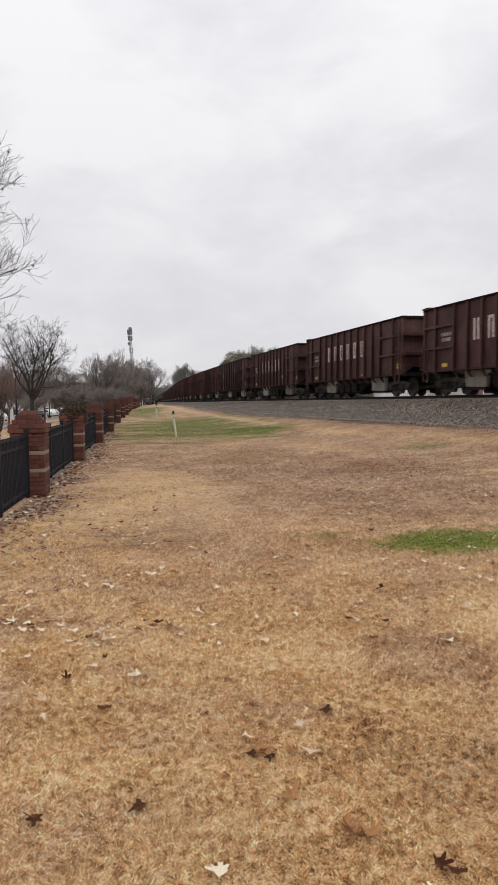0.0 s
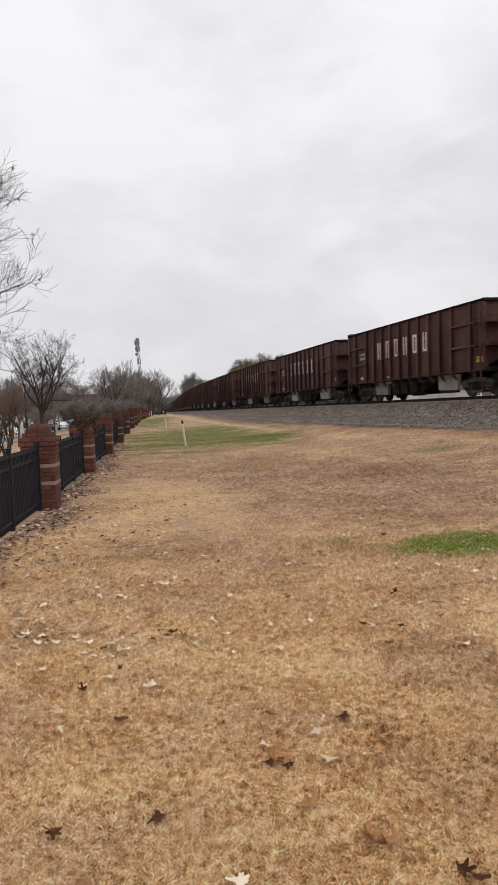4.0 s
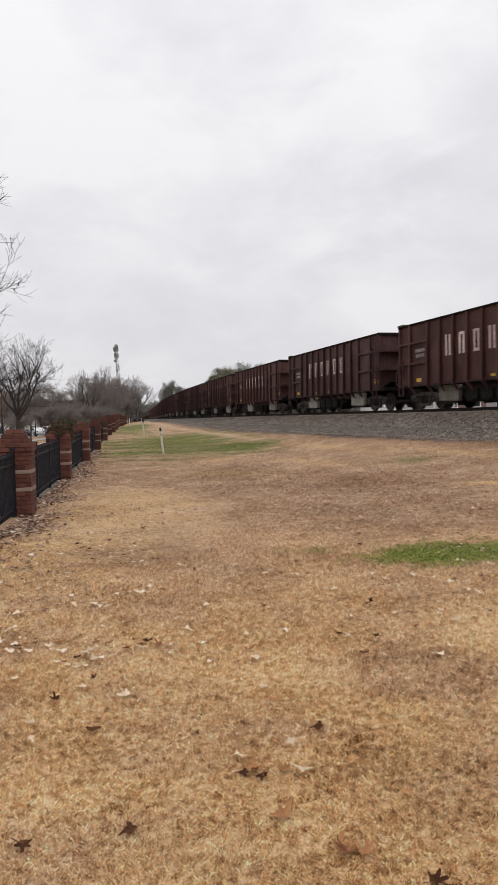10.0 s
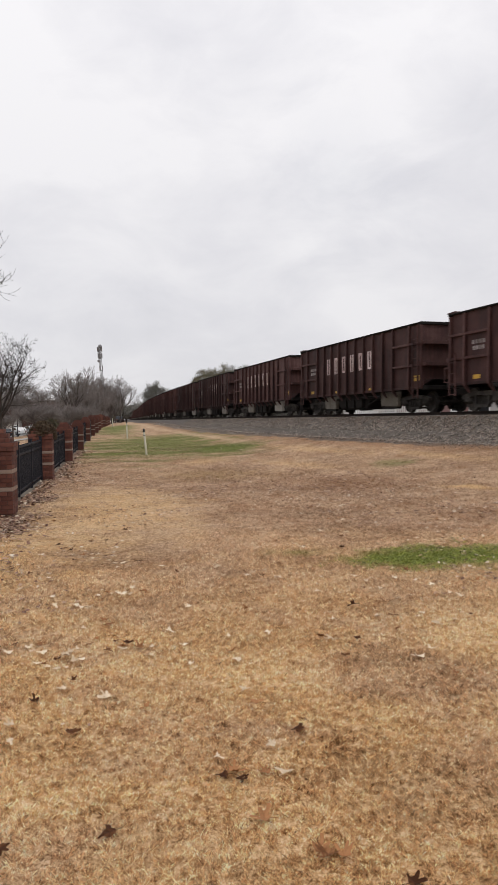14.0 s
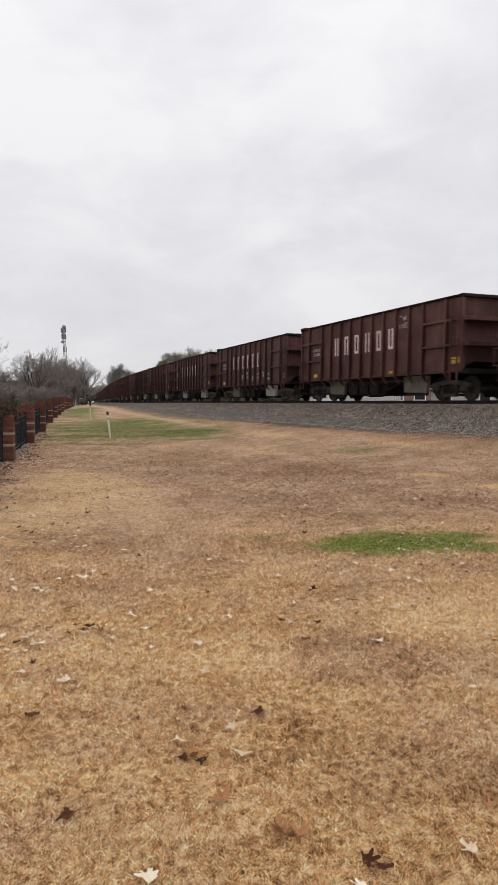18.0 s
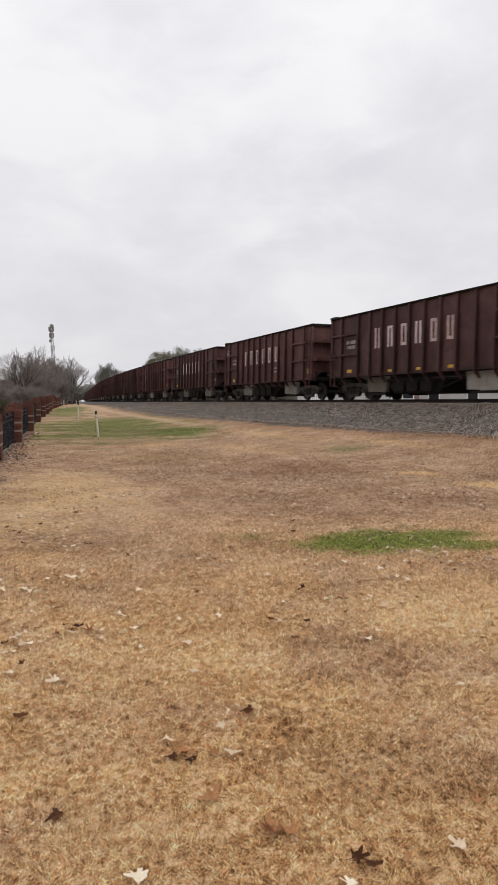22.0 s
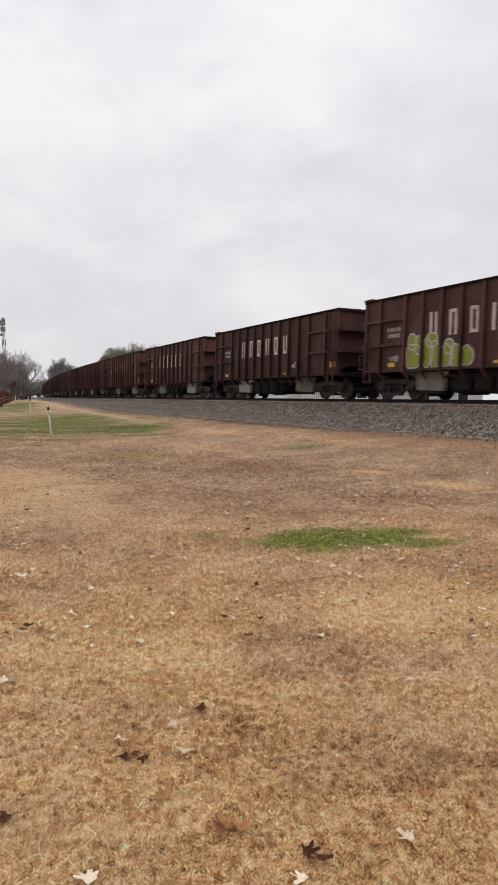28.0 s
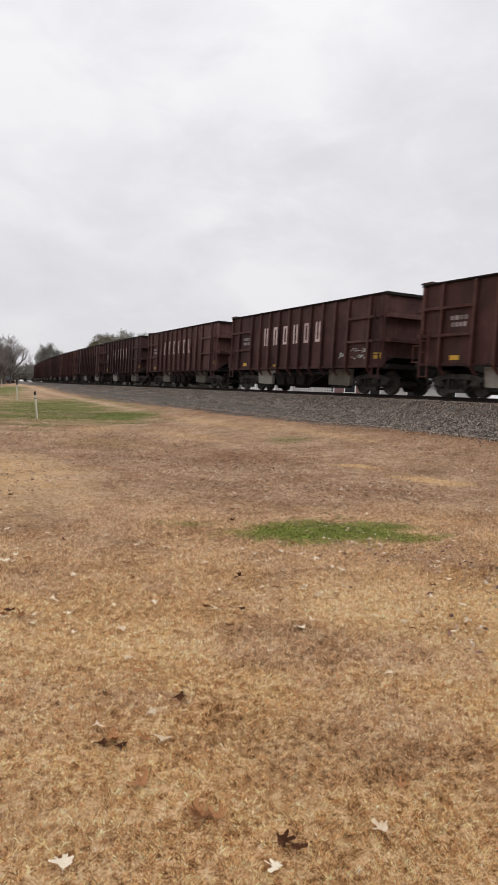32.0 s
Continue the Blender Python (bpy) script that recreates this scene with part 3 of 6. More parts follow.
def sideframe_shape(sign):
    """A cast truck sideframe, seen from the side: a bow over two axle boxes with two windows."""
    s = Shape()
    x0, x1 = (-1.10, -0.93) if sign < 0 else (0.93, 1.10)
    s.prism([(-1.22, 0.62), (-0.95, 0.70), (-0.40, 0.78), (0.40, 0.78), (0.95, 0.70), (1.22, 0.62), (1.22, 0.50), (0.95, 0.53), (0.42, 0.62), (-0.42, 0.62), (-0.95, 0.53), (-1.22, 0.50)], "x", x0, x1)
    s.prism([(-0.36, 0.14), (0.36, 0.14), (0.42, 0.26), (-0.42, 0.26)], "x", x0, x1)
    for d in (-1, 1):
        s.prism([(d * 0.42, 0.26), (d * 0.30, 0.15), (d * 0.72, 0.54), (d * 0.86, 0.54)], "x", x0 + 0.01, x1 - 0.01)
        s.prism([(d * 0.36, 0.26), (d * 0.44, 0.26), (d * 0.44, 0.64), (d * 0.36, 0.64)], "x", x0 + 0.01, x1 - 0.01)
        s.prism([(d * 0.74, 0.34), (d * 0.80, 0.30), (d * 0.80, 0.56), (d * 0.70, 0.56)], "x", x0, x1)
        s.prism([(d * 1.00, 0.30), (d * 1.06, 0.34), (d * 1.10, 0.56), (d * 0.98, 0.56)], "x", x0, x1)
    return s


def spring_shape(sign):
    s = Shape()
    x = sign * 1.0
    for d in (-0.2, 0.0, 0.2):
        out = []
        for k in range(9):
            out += [(0.26 + 0.036 * k, 0.062), (0.278 + 0.036 * k, 0.085)]
        s.lathe([(a, r) for a, r in out], "z", 8, 0, (x, d, 0))
    return s


def wheelset_shape():
    s = Shape()
    s.tube((-0.95, 0, 0), (0.95, 0, 0), 0.085, n=8)
    for d in (-1, 1):
        o = [(d * 0.69, 0.12), (d * 0.69, 0.37), (d * 0.675, 0.42), (d * 0.675, 0.485), (d * 0.70, 0.485), (d * 0.715, 0.458), (d * 0.81, 0.452), (d * 0.81, 0.40), (d * 0.775, 0.36), (d * 0.76, 0.19), (d * 0.82, 0.13), (d * 0.82, 0.10)]
        s.lathe(o, "x", 24)
    return s


def bearing_shape():
    """Axle end caps with their three bolts, turning with the axle."""
    s = Shape()
    for d in (-1, 1):
        s.lathe([(d * 0.92, 0.10), (d * 1.10, 0.10), (d * 1.13, 0.085)], "x", 12)
        for k in range(3):
            a = 2 * math.pi * k / 3
            s.box(min(d * 1.13, d * 1.15), max(d * 1.13, d * 1.15), 0.045 * math.cos(a) - 0.015, 0.045 * math.cos(a) + 0.015, 0.045 * math.sin(a) - 0.015, 0.045 * math.sin(a) + 0.015)
    return s


def build_truck(parent, y):
    """A truck of the car with its two axles; the axles turn."""
    truck = part("truck", Shape().box(-0.92, 0.92, -0.17, 0.17, 0.34, 0.66).box(-0.2, 0.2, -0.2, 0.2, 0.66, 0.86), M["truck_steel"], parent, "dusty cast steel two-axle truck")
    truck.location = (0, y, 0)
    for d in (-1, 1):
        part("sideframe", sideframe_shape(d), M["truck_steel"], truck, bevel=0.012)
        part("spring", spring_shape(d), M["truck_steel"], truck)
    for d in (-1, 1):
        w = part("wheelset", Shape().add(*merge(wheelset_shape(), bearing_shape())), M["truck_steel"], truck, "steel wheelset with a worn tread")
        w.location = (0, d * 0.89, 0.457)
    return truck


def merge(*shapes):
    v, f = [], []
    for s in shapes:
        f += [tuple(i + len(v) for i in face) for face in s.f]
        v += s.v
    return v, f


def build_car():
    car = tagged(empty("hopper_car"), "grimy oxide-brown open-top ballast hopper car with ribbed sides", "train car", "cars of the train")
    br, dk = M["car_brown"], M["car_dark"]
    for d in (-1, 1):
        a, b = sorted((d * SIDE, d * (SIDE - 0.03)))
        part("side_sheet", Shape().box(a, b, -HALF, HALF, 1.10, 3.855), br, car)
        a, b = sorted((d * (SIDE + 0.11), d * (SIDE - 0.06)))
        part("top_chord", Shape().box(a, b, -HALF - 0.04, HALF + 0.04, 3.855, 3.92), M["car_dark"], car, "dark top chord", bevel=0.015)
        a, b = sorted((d * (SIDE + 0.07), d * (SIDE - 0.08)))
        part("side_sill", Shape().box(a, b, -HALF, HALF, 1.03, 1.13), M["car_brown_dark"], car, bevel=0.01)
    rib = rib_mesh()
    for d in (0, 180):
        for y in RIBS:
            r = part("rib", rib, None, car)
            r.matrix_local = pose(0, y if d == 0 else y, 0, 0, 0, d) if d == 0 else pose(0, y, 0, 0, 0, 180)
        for e in (-1, 1):
            c = part("corner_post", Shape().box(-SIDE - 0.10, -SIDE + 0.06, -0.06, 0.06, 1.06, 3.80), br, car, bevel=0.01)
            c.matrix_local = pose(0, e * (HALF - 0.05), 0, 0, 0, d)
    # level stiffeners in the end bays, at two heights, on both sides
    for d in (-1, 1):
        for e in (-1, 1):
            for z in (3.02, 2.08):
                a, b = sorted((d * (SIDE), d * (SIDE + 0.13)))
                y0, y1 = sorted((e * 4.52, e * 5.86))
                part("stiffener", Shape().box(a, b, y0, y1, z - 0.05, z + 0.05), br, car, bevel=0.01)
                y0, y1 = sorted((e * 6.0, e * 6.83))
                part("stiffener", Shape().box(a, b, y0, y1, z - 0.05, z + 0.05), br, car, bevel=0.01)
    for e in (-1, 1):
        ya, yb = sorted((e * (HALF - 0.10), e * (HALF - 0.07)))
        part("end_sheet", Shape().box(-SIDE + 0.03, SIDE - 0.03, ya, yb, 1.45, 3.84), br, car)
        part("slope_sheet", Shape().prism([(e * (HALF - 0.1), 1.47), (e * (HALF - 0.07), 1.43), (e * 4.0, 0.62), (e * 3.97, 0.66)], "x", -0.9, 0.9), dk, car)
        ya, yb = sorted((e * (HALF - 0.12), e * (HALF + 0.06)))
        part("end_chord", Shape().box(-SIDE - 0.1, SIDE + 0.1, ya, yb, 3.81, 3.93), M["car_dark"], car, bevel=0.012)
        for z, dd in ((3.02, 0.34), (2.08, 0.40)):
            ya, yb = sorted((e * (HALF - 0.08), e * (HALF - 0.08 + dd)))
            part("end_stiffener", Shape().box(-SIDE - 0.02, SIDE + 0.02, ya, yb, z - 0.08, z + 0.08), br, car, bevel=0.012)
        ya, yb = sorted((e * (HALF - 0.35), e * (HALF + 0.30)))
        part("end_sill", Shape().box(-SIDE, SIDE, ya, yb, 0.98, 1.16), dk, car, bevel=0.012)
        # ladder at the corner on each side
        for x in (-SIDE - 0.19, SIDE + 0.19):
            lad = Shape()
            for y in (e * (HALF - 0.12), e * (HALF - 0.52)):
                lad.box(x - 0.024, x + 0.024, y - 0.024, y + 0.024, 0.62, 3.75 if e < 0 else 2.3)
            for k in range(7 if e < 0 else 4):
                z = 0.68 + 0.42 * k
                y0, y1 = sorted((e * (HALF - 0.12), e * (HALF - 0.52)))
                lad.box(x - 0.014, x + 0.014, y0 - 0.01, y1 + 0.01, z - 0.014, z + 0.014)
            part("ladder", lad, br, car, "steel corner ladder")
        cp = Shape().box(-0.11, 0.11, min(e * (HALF - 0.3), e * 7.75), max(e * (HALF - 0.3), e * 7.75), 0.74, 0.98)
        cp.box(-0.16, 0.16, min(e * 7.6, e * 8.02), max(e * 7.6, e * 8.02), 0.68, 1.0)
        part("coupler", cp, dk, car, "knuckle coupler", bevel=0.03)
        hose = Shape()
        pts = [(-0.3, e * 7.3, 0.8), (-0.32, e * 7.5, 0.62), (-0.33, e * 7.72, 0.48), (-0.32, e * 7.95, 0.42)]
        for p, q in zip(pts, pts[1:]):
            hose.tube(p, q, 0.028, n=6)
        part("brake_hose", hose, dk, car)
    # hand-brake platform with its guard frame, at the far end
    plat = Shape().box(-SIDE + 0.0, -0.2, HALF + 0.02, HALF + 0.55, 1.18, 1.22)
    part("brake_platform", plat, br, car)
    g = Shape()
    for x in (-SIDE + 0.03, -SIDE + 0.55):
        g.tube((x, HALF + 0.5, 1.2), (x, HALF + 0.5, 1.78), 0.022, n=6)
    g.tube((-SIDE + 0.03, HALF + 0.5, 1.78), (-SIDE + 0.55, HALF + 0.5, 1.78), 0.022, n=6)
    g.tube((-SIDE + 0.03, HALF + 0.5, 1.78), (-SIDE + 0.03, HALF - 0.05, 1.78), 0.022, n=6)
    part("guard_frame", g, br, car)
    part("brake_wheel", Shape().lathe([(HALF + 0.30, 0.26), (HALF + 0.33, 0.28), (HALF + 0.36, 0.26), (HALF + 0.33, 0.23)], "y", 14, 0, (0.5, 0, 2.35)), dk, car)
    part("end_hood", Shape().prism([(HALF - 0.6, 3.92), (HALF - 0.4, 3.99), (HALF + 0.14, 3.97), (HALF + 0.14, 3.92)], "x", -SIDE - 0.08, -SIDE + 0.7), br, car)
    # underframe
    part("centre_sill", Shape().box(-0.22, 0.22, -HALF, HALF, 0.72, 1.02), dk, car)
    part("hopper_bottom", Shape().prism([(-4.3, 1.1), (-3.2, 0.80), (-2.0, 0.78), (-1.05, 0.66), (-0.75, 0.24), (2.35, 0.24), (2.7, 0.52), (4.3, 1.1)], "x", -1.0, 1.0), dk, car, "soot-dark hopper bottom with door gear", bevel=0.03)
    gear = Shape()
    for y in (-0.15, 0.8, 1.75):
        for x0, x1 in ((-1.2, -1.0), (1.0, 1.2)):
            gear.prism([(y - 0.42, 0.92), (y + 0.42, 0.92), (y + 0.34, 0.34), (y - 0.34, 0.34)], "x", x0, x1)
    for x in (-1.16, 1.16):
        gear.tube((x, -2.6, 0.82), (x, 2.6, 0.82), 0.06)
        gear.tube((x, -2.6, 0.82), (x, -1.2, 0.45), 0.035)
    part("door_gear", gear, dk, car)
    for e, w in ((-1, 0.86), (1, 0.80)):
        for d in (-1, 1):
            s = Shape()
            yc = e * 3.42
            s.prism([(yc - w, 1.0), (yc + w, 1.0), (yc + w * 0.93, 0.34), (yc - w * 0.90, 0.30)], "x", *sorted((d * 1.20, d * 1.02)))
            part("hopper_chute", s, M["chute"], car, "pale worn discharge chute", bevel=0.012)
            t = Shape()
            t.box(*sorted((d * 1.0, d * 1.16)), yc - w * 0.8, yc + w * 0.8, 0.20, 0.30)
            part("chute_lip", t, dk, car)
    # lettering and markings on the side that faces the lawn
    for d in (-1,):
        for k in range(6):
            y = 2.955 - 0.989 * k
            yy = y if d < 0 else -y
            letter = block_shape(k)
            o = part("lettering_block", letter, M["letter"], car, "faded pinkish-white painted block")
            o.matrix_local = pose(0, yy, 0, 0, 0, 0 if d < 0 else 180)
        for z, w in ((2.66, 0.76), (2.43, 0.66)):
            bar = Shape().box(-SIDE - 0.006, -SIDE - 0.002, -w * 0.10, w * 0.10, z - 0.075, z + 0.075).mesh("reporting_bar", M["mark"])
            for q in range(4):
                part("reporting_bar", bar, None, car, "small chalky white marking bar").location = (0, 5.18 + (1.5 - q) * w / 3.6, 0)
        for y, z, w, h in ((5.3, 1.32, 0.42, 0.16), (1.95, 1.22, 0.26, 0.10), (-0.05, 1.22, 0.26, 0.10), (-2.05, 1.22, 0.30, 0.11), (-6.35, 1.50, 0.26, 0.24), (-6.72, 1.50, 0.22, 0.24)):
            o = part("reflector", Shape().box(-SIDE - 0.008, -SIDE - 0.002, -w / 2, w / 2, z - h / 2, z + h / 2), M["reflector"], car, "dirty yellow reflector strip")
            o.matrix_local = pose(0, y if d < 0 else -y, 0, 0, 0, 0 if d < 0 else 180)
    for d in (-1, 1):
        build_truck(car, d * TRUCK_Y)
    return car


def block_shape(k):
    """One of six plain painted shapes, 0.9 m high and chipped at the rim: pairs of bars, an arch, a cup and rings."""
    rng = random.Random(40 + k)
    w, z0, z1, b = 0.19, 2.23, 3.11, 0.115
    s = Shape()

    def slab(u0, u1, v0, v1):
        out = []
        for a0, c0, a1, c1 in ((u0, v0, u1, v0), (u1, v0, u1, v1), (u1, v1, u0, v1), (u0, v1, u0, v0)):
            for i in range(4):
                f = i / 4
                out.append((a0 + (a1 - a0) * f + rng.uniform(-0.010, 0.010), c0 + (c1 - c0) * f + rng.uniform(-0.010, 0.010)))
        s.prism(out, "x", -SIDE - 0.008, -SIDE - 0.002)

    slab(-w, -w + b, z0, z1)
    slab(w - b, w, z0, z1)
    if k in (1, 2, 4):
        slab(-w + b - 0.012, w - b + 0.012, z1 - b, z1)
    if k in (2, 4, 5):
        slab(-w + b - 0.012, w - b + 0.012, z0, z0 + b)
    return s


first_car = build_car()
CARS = {FIRST: first_car}
for n in range(FIRST + 1, LAST + 1):
    CARS[n] = copy_thing(first_car, Matrix())


def car_s(n, t):
    """Where the middle of car n is along the track."""
    return 15.53 + PITCH * n - 17.5 * t + 0.01 * t * t - HALF


def car_pose(n, t):
    s = car_s(n, t)
    x0, y0, z0, _ = on_track(s - TRUCK_Y)
    x1, y1, z1, _ = on_track(s + TRUCK_Y)
    return pose((x0 + x1) / 2, (y0 + y1) / 2, (z0 + z1) / 2, math.degrees(math.atan2(z1 - z0, 2 * TRUCK_Y)), 0, -math.degrees(math.atan2(x1 - x0, y1 - y0)))


for n, car in CARS.items():
    car.matrix_basis = car_pose(n, 0.0)


# the paint of each car has faded to its own tone
fading = random.Random(23)
for n, car in CARS.items():
    k, warm = {28: 1.35, 31: 1.12, 22: 1.0}.get(n, fading.uniform(0.8, 1.2)), fading.uniform(0.94, 1.06)
    for o in car.children_recursive:
        o.color = (k * warm, k, k / warm, 1)


# the small reflectors are lost or dirtied over on many cars
worn = random.Random(17)
for n, car in CARS.items():
    for o in list(car.children):
        if o.name.startswith("reflector") and abs(o.location.y) < 3 and worn.random() < 0.55:
            bpy.data.objects.remove(o)


# ------------------------------------------------------------------ spray paint on single cars
def stroke(shape, pts, width, lift=0.012):
    """A painted line on the side that faces the lawn, through points of (along, up)."""
    for (y0, z0), (y1, z1) in zip(pts, pts[1:]):
        d = math.hypot(y1 - y0, z1 - z0) or 1e-6
        ny, nz = -(z1 - z0) / d * width / 2, (y1 - y0) / d * width / 2
        a, b = -SIDE - lift, -SIDE - lift + 0.004
        q = [(y0 + ny, z0 + nz), (y1 + ny, z1 + nz), (y1 - ny, z1 - nz), (y0 - ny, z0 - nz)]
        shape.prism(q, "x", a, b)


def scribble(car, y, z, w, h, seed, mat="spray_white"):
    """A loose looped scrawl that spells nothing."""
    rng = random.Random(seed)
    s = Shape()
    rows = rng.choice((1, 2))
    for r in range(rows):
        zc, hh = z + (r - (rows - 1) / 2) * h / rows, h / rows * 0.42
        pts, k = [], rng.randint(7, 11)
        for i in range(k + 1):
            pts.append((y + w / 2 - w * i / k + rng.uniform(-0.25, 0.25) * w / k, zc + rng.uniform(-1, 1) * hh))
        stroke(s, pts, 0.019)
        for j in range(3):
            c, rad = (y + rng.uniform(-0.4, 0.4) * w, zc + rng.uniform(-0.3, 0.3) * hh), hh * rng.uniform(0.3, 0.6)
            stroke(s, [(c[0] + rad * math.cos(a * 0.8), c[1] + rad * math.sin(a * 0.8)) for a in range(8)], 0.016, 0.016)
    part("spray_scrawl", s, M[mat], car, "loose white spray-painted scrawl")


def lobed(cy, cz, ry, rz, lobes, seed):
    rng = random.Random(seed)
    n = 48
    return [(cy + ry * math.cos(2 * math.pi * i / n) * (0.82 + 0.2 * abs(math.sin(lobes * math.pi * i / n))), cz + rz * math.sin(2 * math.pi * i / n) * (0.82 + 0.2 * abs(math.sin(lobes * math.pi * i / n))))
            for i in range(n)]


def paint_cars():
    # the car with the large green piece
    car = CARS[31]
    for k, (cy, cz, ry, rz, lobes) in enumerate(((4.08, 2.12, 0.26, 0.30, 2), (3.72, 1.98, 0.20, 0.34, 2), (4.02, 1.58, 0.42, 0.50, 4), (3.0, 2.12, 0.34, 0.26, 2), (3.22, 1.66, 0.28, 0.56, 3), (2.80, 1.58, 0.30, 0.52, 3), (2.12, 1.84, 0.26, 0.26, 2), (2.22, 1.52, 0.28, 0.42, 3), (1.76, 1.50, 0.30, 0.42, 3), (1.22, 1.46, 0.28, 0.38, 3))):
        out = lobed(cy, cz, ry, rz, lobes, k)
        lift = 0.004 + 0.0012 * k
        part("spray_blob", Shape().prism(out, "x", -SIDE - lift - 0.003, -SIDE - lift), M["spray_green"], car, "olive green spray-painted blob")
        rim = Shape()
        stroke(rim, out + out[:1], 0.045, 0.018 + 0.001 * k)
        part("spray_outline", rim, M["spray_white"], car, "white spray-painted outline")
    for y, z, w, h, s in ((5.15, 1.55, 0.6, 0.35, 1), (-0.35, 2.0, 0.5, 0.5, 2), (-1.4, 2.0, 0.7, 0.5, 3)):
        scribble(car, y, z, w, h, s)
    for y, s in ((1.05, 4), (0.1, 5), (-1.0, 6), (-2.0, 7), (-2.9, 8), (-3.9, 9)):
        scribble(CARS[22], y, 1.55 + 0.1 * (s % 3), 0.36, 0.5, s)
    scribble(CARS[21], -2.95, 3.3, 0.6, 0.6, 12)
    scribble(CARS[26], -2.0, 1.75, 0.62, 0.4, 13)
    scribble(CARS[26], 6.4, 3.2, 0.55, 0.9, 14)
    scribble(CARS[36], -4.0, 1.6, 0.4, 0.4, 15)
    scribble(CARS[36], -5.2, 1.62, 1.1, 0.5, 16)
    scribble(CARS[30], -3.0, 1.55, 0.45, 0.6, 17, "reflector")
    scribble(CARS[32], -3.0, 1.6, 0.5, 0.6, 18)
    scribble(CARS[3], -3.0, 1.7, 0.5, 0.5, 19)
    scribble(CARS[7], -2.0, 1.6, 0.5, 0.4, 20)
    scribble(CARS[9], 1.0, 1.5, 0.6, 0.4, 23)
    scribble(CARS[24], -3.2, 3.3, 0.7, 0.5, 24)


paint_cars()


# ------------------------------------------------------------------ brick pillars and the black fence
FENCE_X = -2.15
PILLARS = [5.3, 12.65, 19.5, 27.3, 35.6, 43.9, 52.3, 60.8, 69.3, 77.8, 86.5, 95.5, 104.5, 113.5, 122.5, 131.5]
PW = 0.29  # half the width of a pillar
COURSE = 0.0765


def fence_x(y):
    return FENCE_X - 0.0035 * max(0.0, y - 20)


def brick_rows():
    """Courses of a pillar from the ground up: height, half width, kind."""
    rows = []
    for k in range(15):
        rows.append((k * COURSE, PW, "cast" if k in (6, 10) else "brick"))
    for k, w in enumerate((0.315, 0.315, 0.255, 0.20, 0.14)):
        rows.append(((15 + k) * COURSE, w, "brick"))
    return rows


def course_pieces(half, kind, odd):
    """Boxes of one course, as x0, x1, y0, y1, round the outside of the pillar."""
    t, j, out = 0.095, 0.005, []
    per = 1 if kind == "cast" else max(2, round(2 * half / 0.2))
    if half < 0.2:
        n = 2
        for i in range(n):
            a, b = -half + 2 * half * i / n, -half + 2 * half * (i + 1) / n
            out.append((a + j, b - j, -half, half) if odd else (-half, half, a + j, b - j))
        return out
    cuts = [-half + 2 * half * i / per for i in range(per + 1)]
    if odd and per > 1:
        cuts = [-half] + [-half + 2 * half * (i + 0.5) / per for i in range(per)] + [half]
    for s in (-1, 1):
        for a, b in zip(cuts, cuts[1:]):
            y0, y1 = sorted((s * half, s * (half - t)))
            out.append((a + j, b - j, y0, y1))
        for a, b in zip(cuts, cuts[1:]):
            a2, b2 = max(a, -half + t + 0.004), min(b, half - t - 0.004)
            if b2 - a2 > 0.03:
                x0, x1 = sorted((s * half, s * (half - t)))
                out.append((x0, x1, a2 + j, b2 - j))
    return out


def brick_mesh(cache, x0, x1, y0, y1, h, mat):
    key = (round(x1 - x0, 3), round(y1 - y0, 3), round(h, 3), mat.name)
    if key not in cache:
        a, b = (x1 - x0) / 2, (y1 - y0) / 2
        cache[key] = Shape().box(-a, a, -b, b, 0, h).mesh("brick", mat, bevel=0.005)
    return cache[key]


def build_pillar(y, singly, cache, seed):
    rng = random.Random(seed)
    x = fence_x(y)
    z = float(ground_z(x, y)) - 0.04
    root = tagged(empty("brick_pillar"), "red brick fence pillar with two buff bands and a stepped cap", "pillar", "pillars of the fence")
    root.location = (x, y, z)
    core = Shape()
    for zc, half, kind in brick_rows():
        core.box(-half + 0.012, half - 0.012, -half + 0.012, half - 0.012, zc, zc + COURSE)
    part("mortar_core", core, M["mortar"], root)
    joined = Shape()
    for k, (zc, half, kind) in enumerate(brick_rows()):
        mat = M["cast_stone"] if kind == "cast" else M["brick"]
        for x0, x1, y0, y1 in course_pieces(half, kind, k % 2):
            if singly:
                o = part("cast_stone_band" if kind == "cast" else "brick", brick_mesh(cache, x0, x1, y0, y1, COURSE - 0.009, mat), mat, root)
                o.location = ((x0 + x1) / 2 + rng.uniform(-0.002, 0.002), (y0 + y1) / 2 + rng.uniform(-0.002, 0.002), zc)
            else:
                joined.box(x0, x1, y0, y1, zc, zc + COURSE - 0.009, 1 if kind == "cast" else 0)
    if not singly:
        tagged(part("brickwork", joined, [M["brick"], M["cast_stone"]], root), kind="stuff")


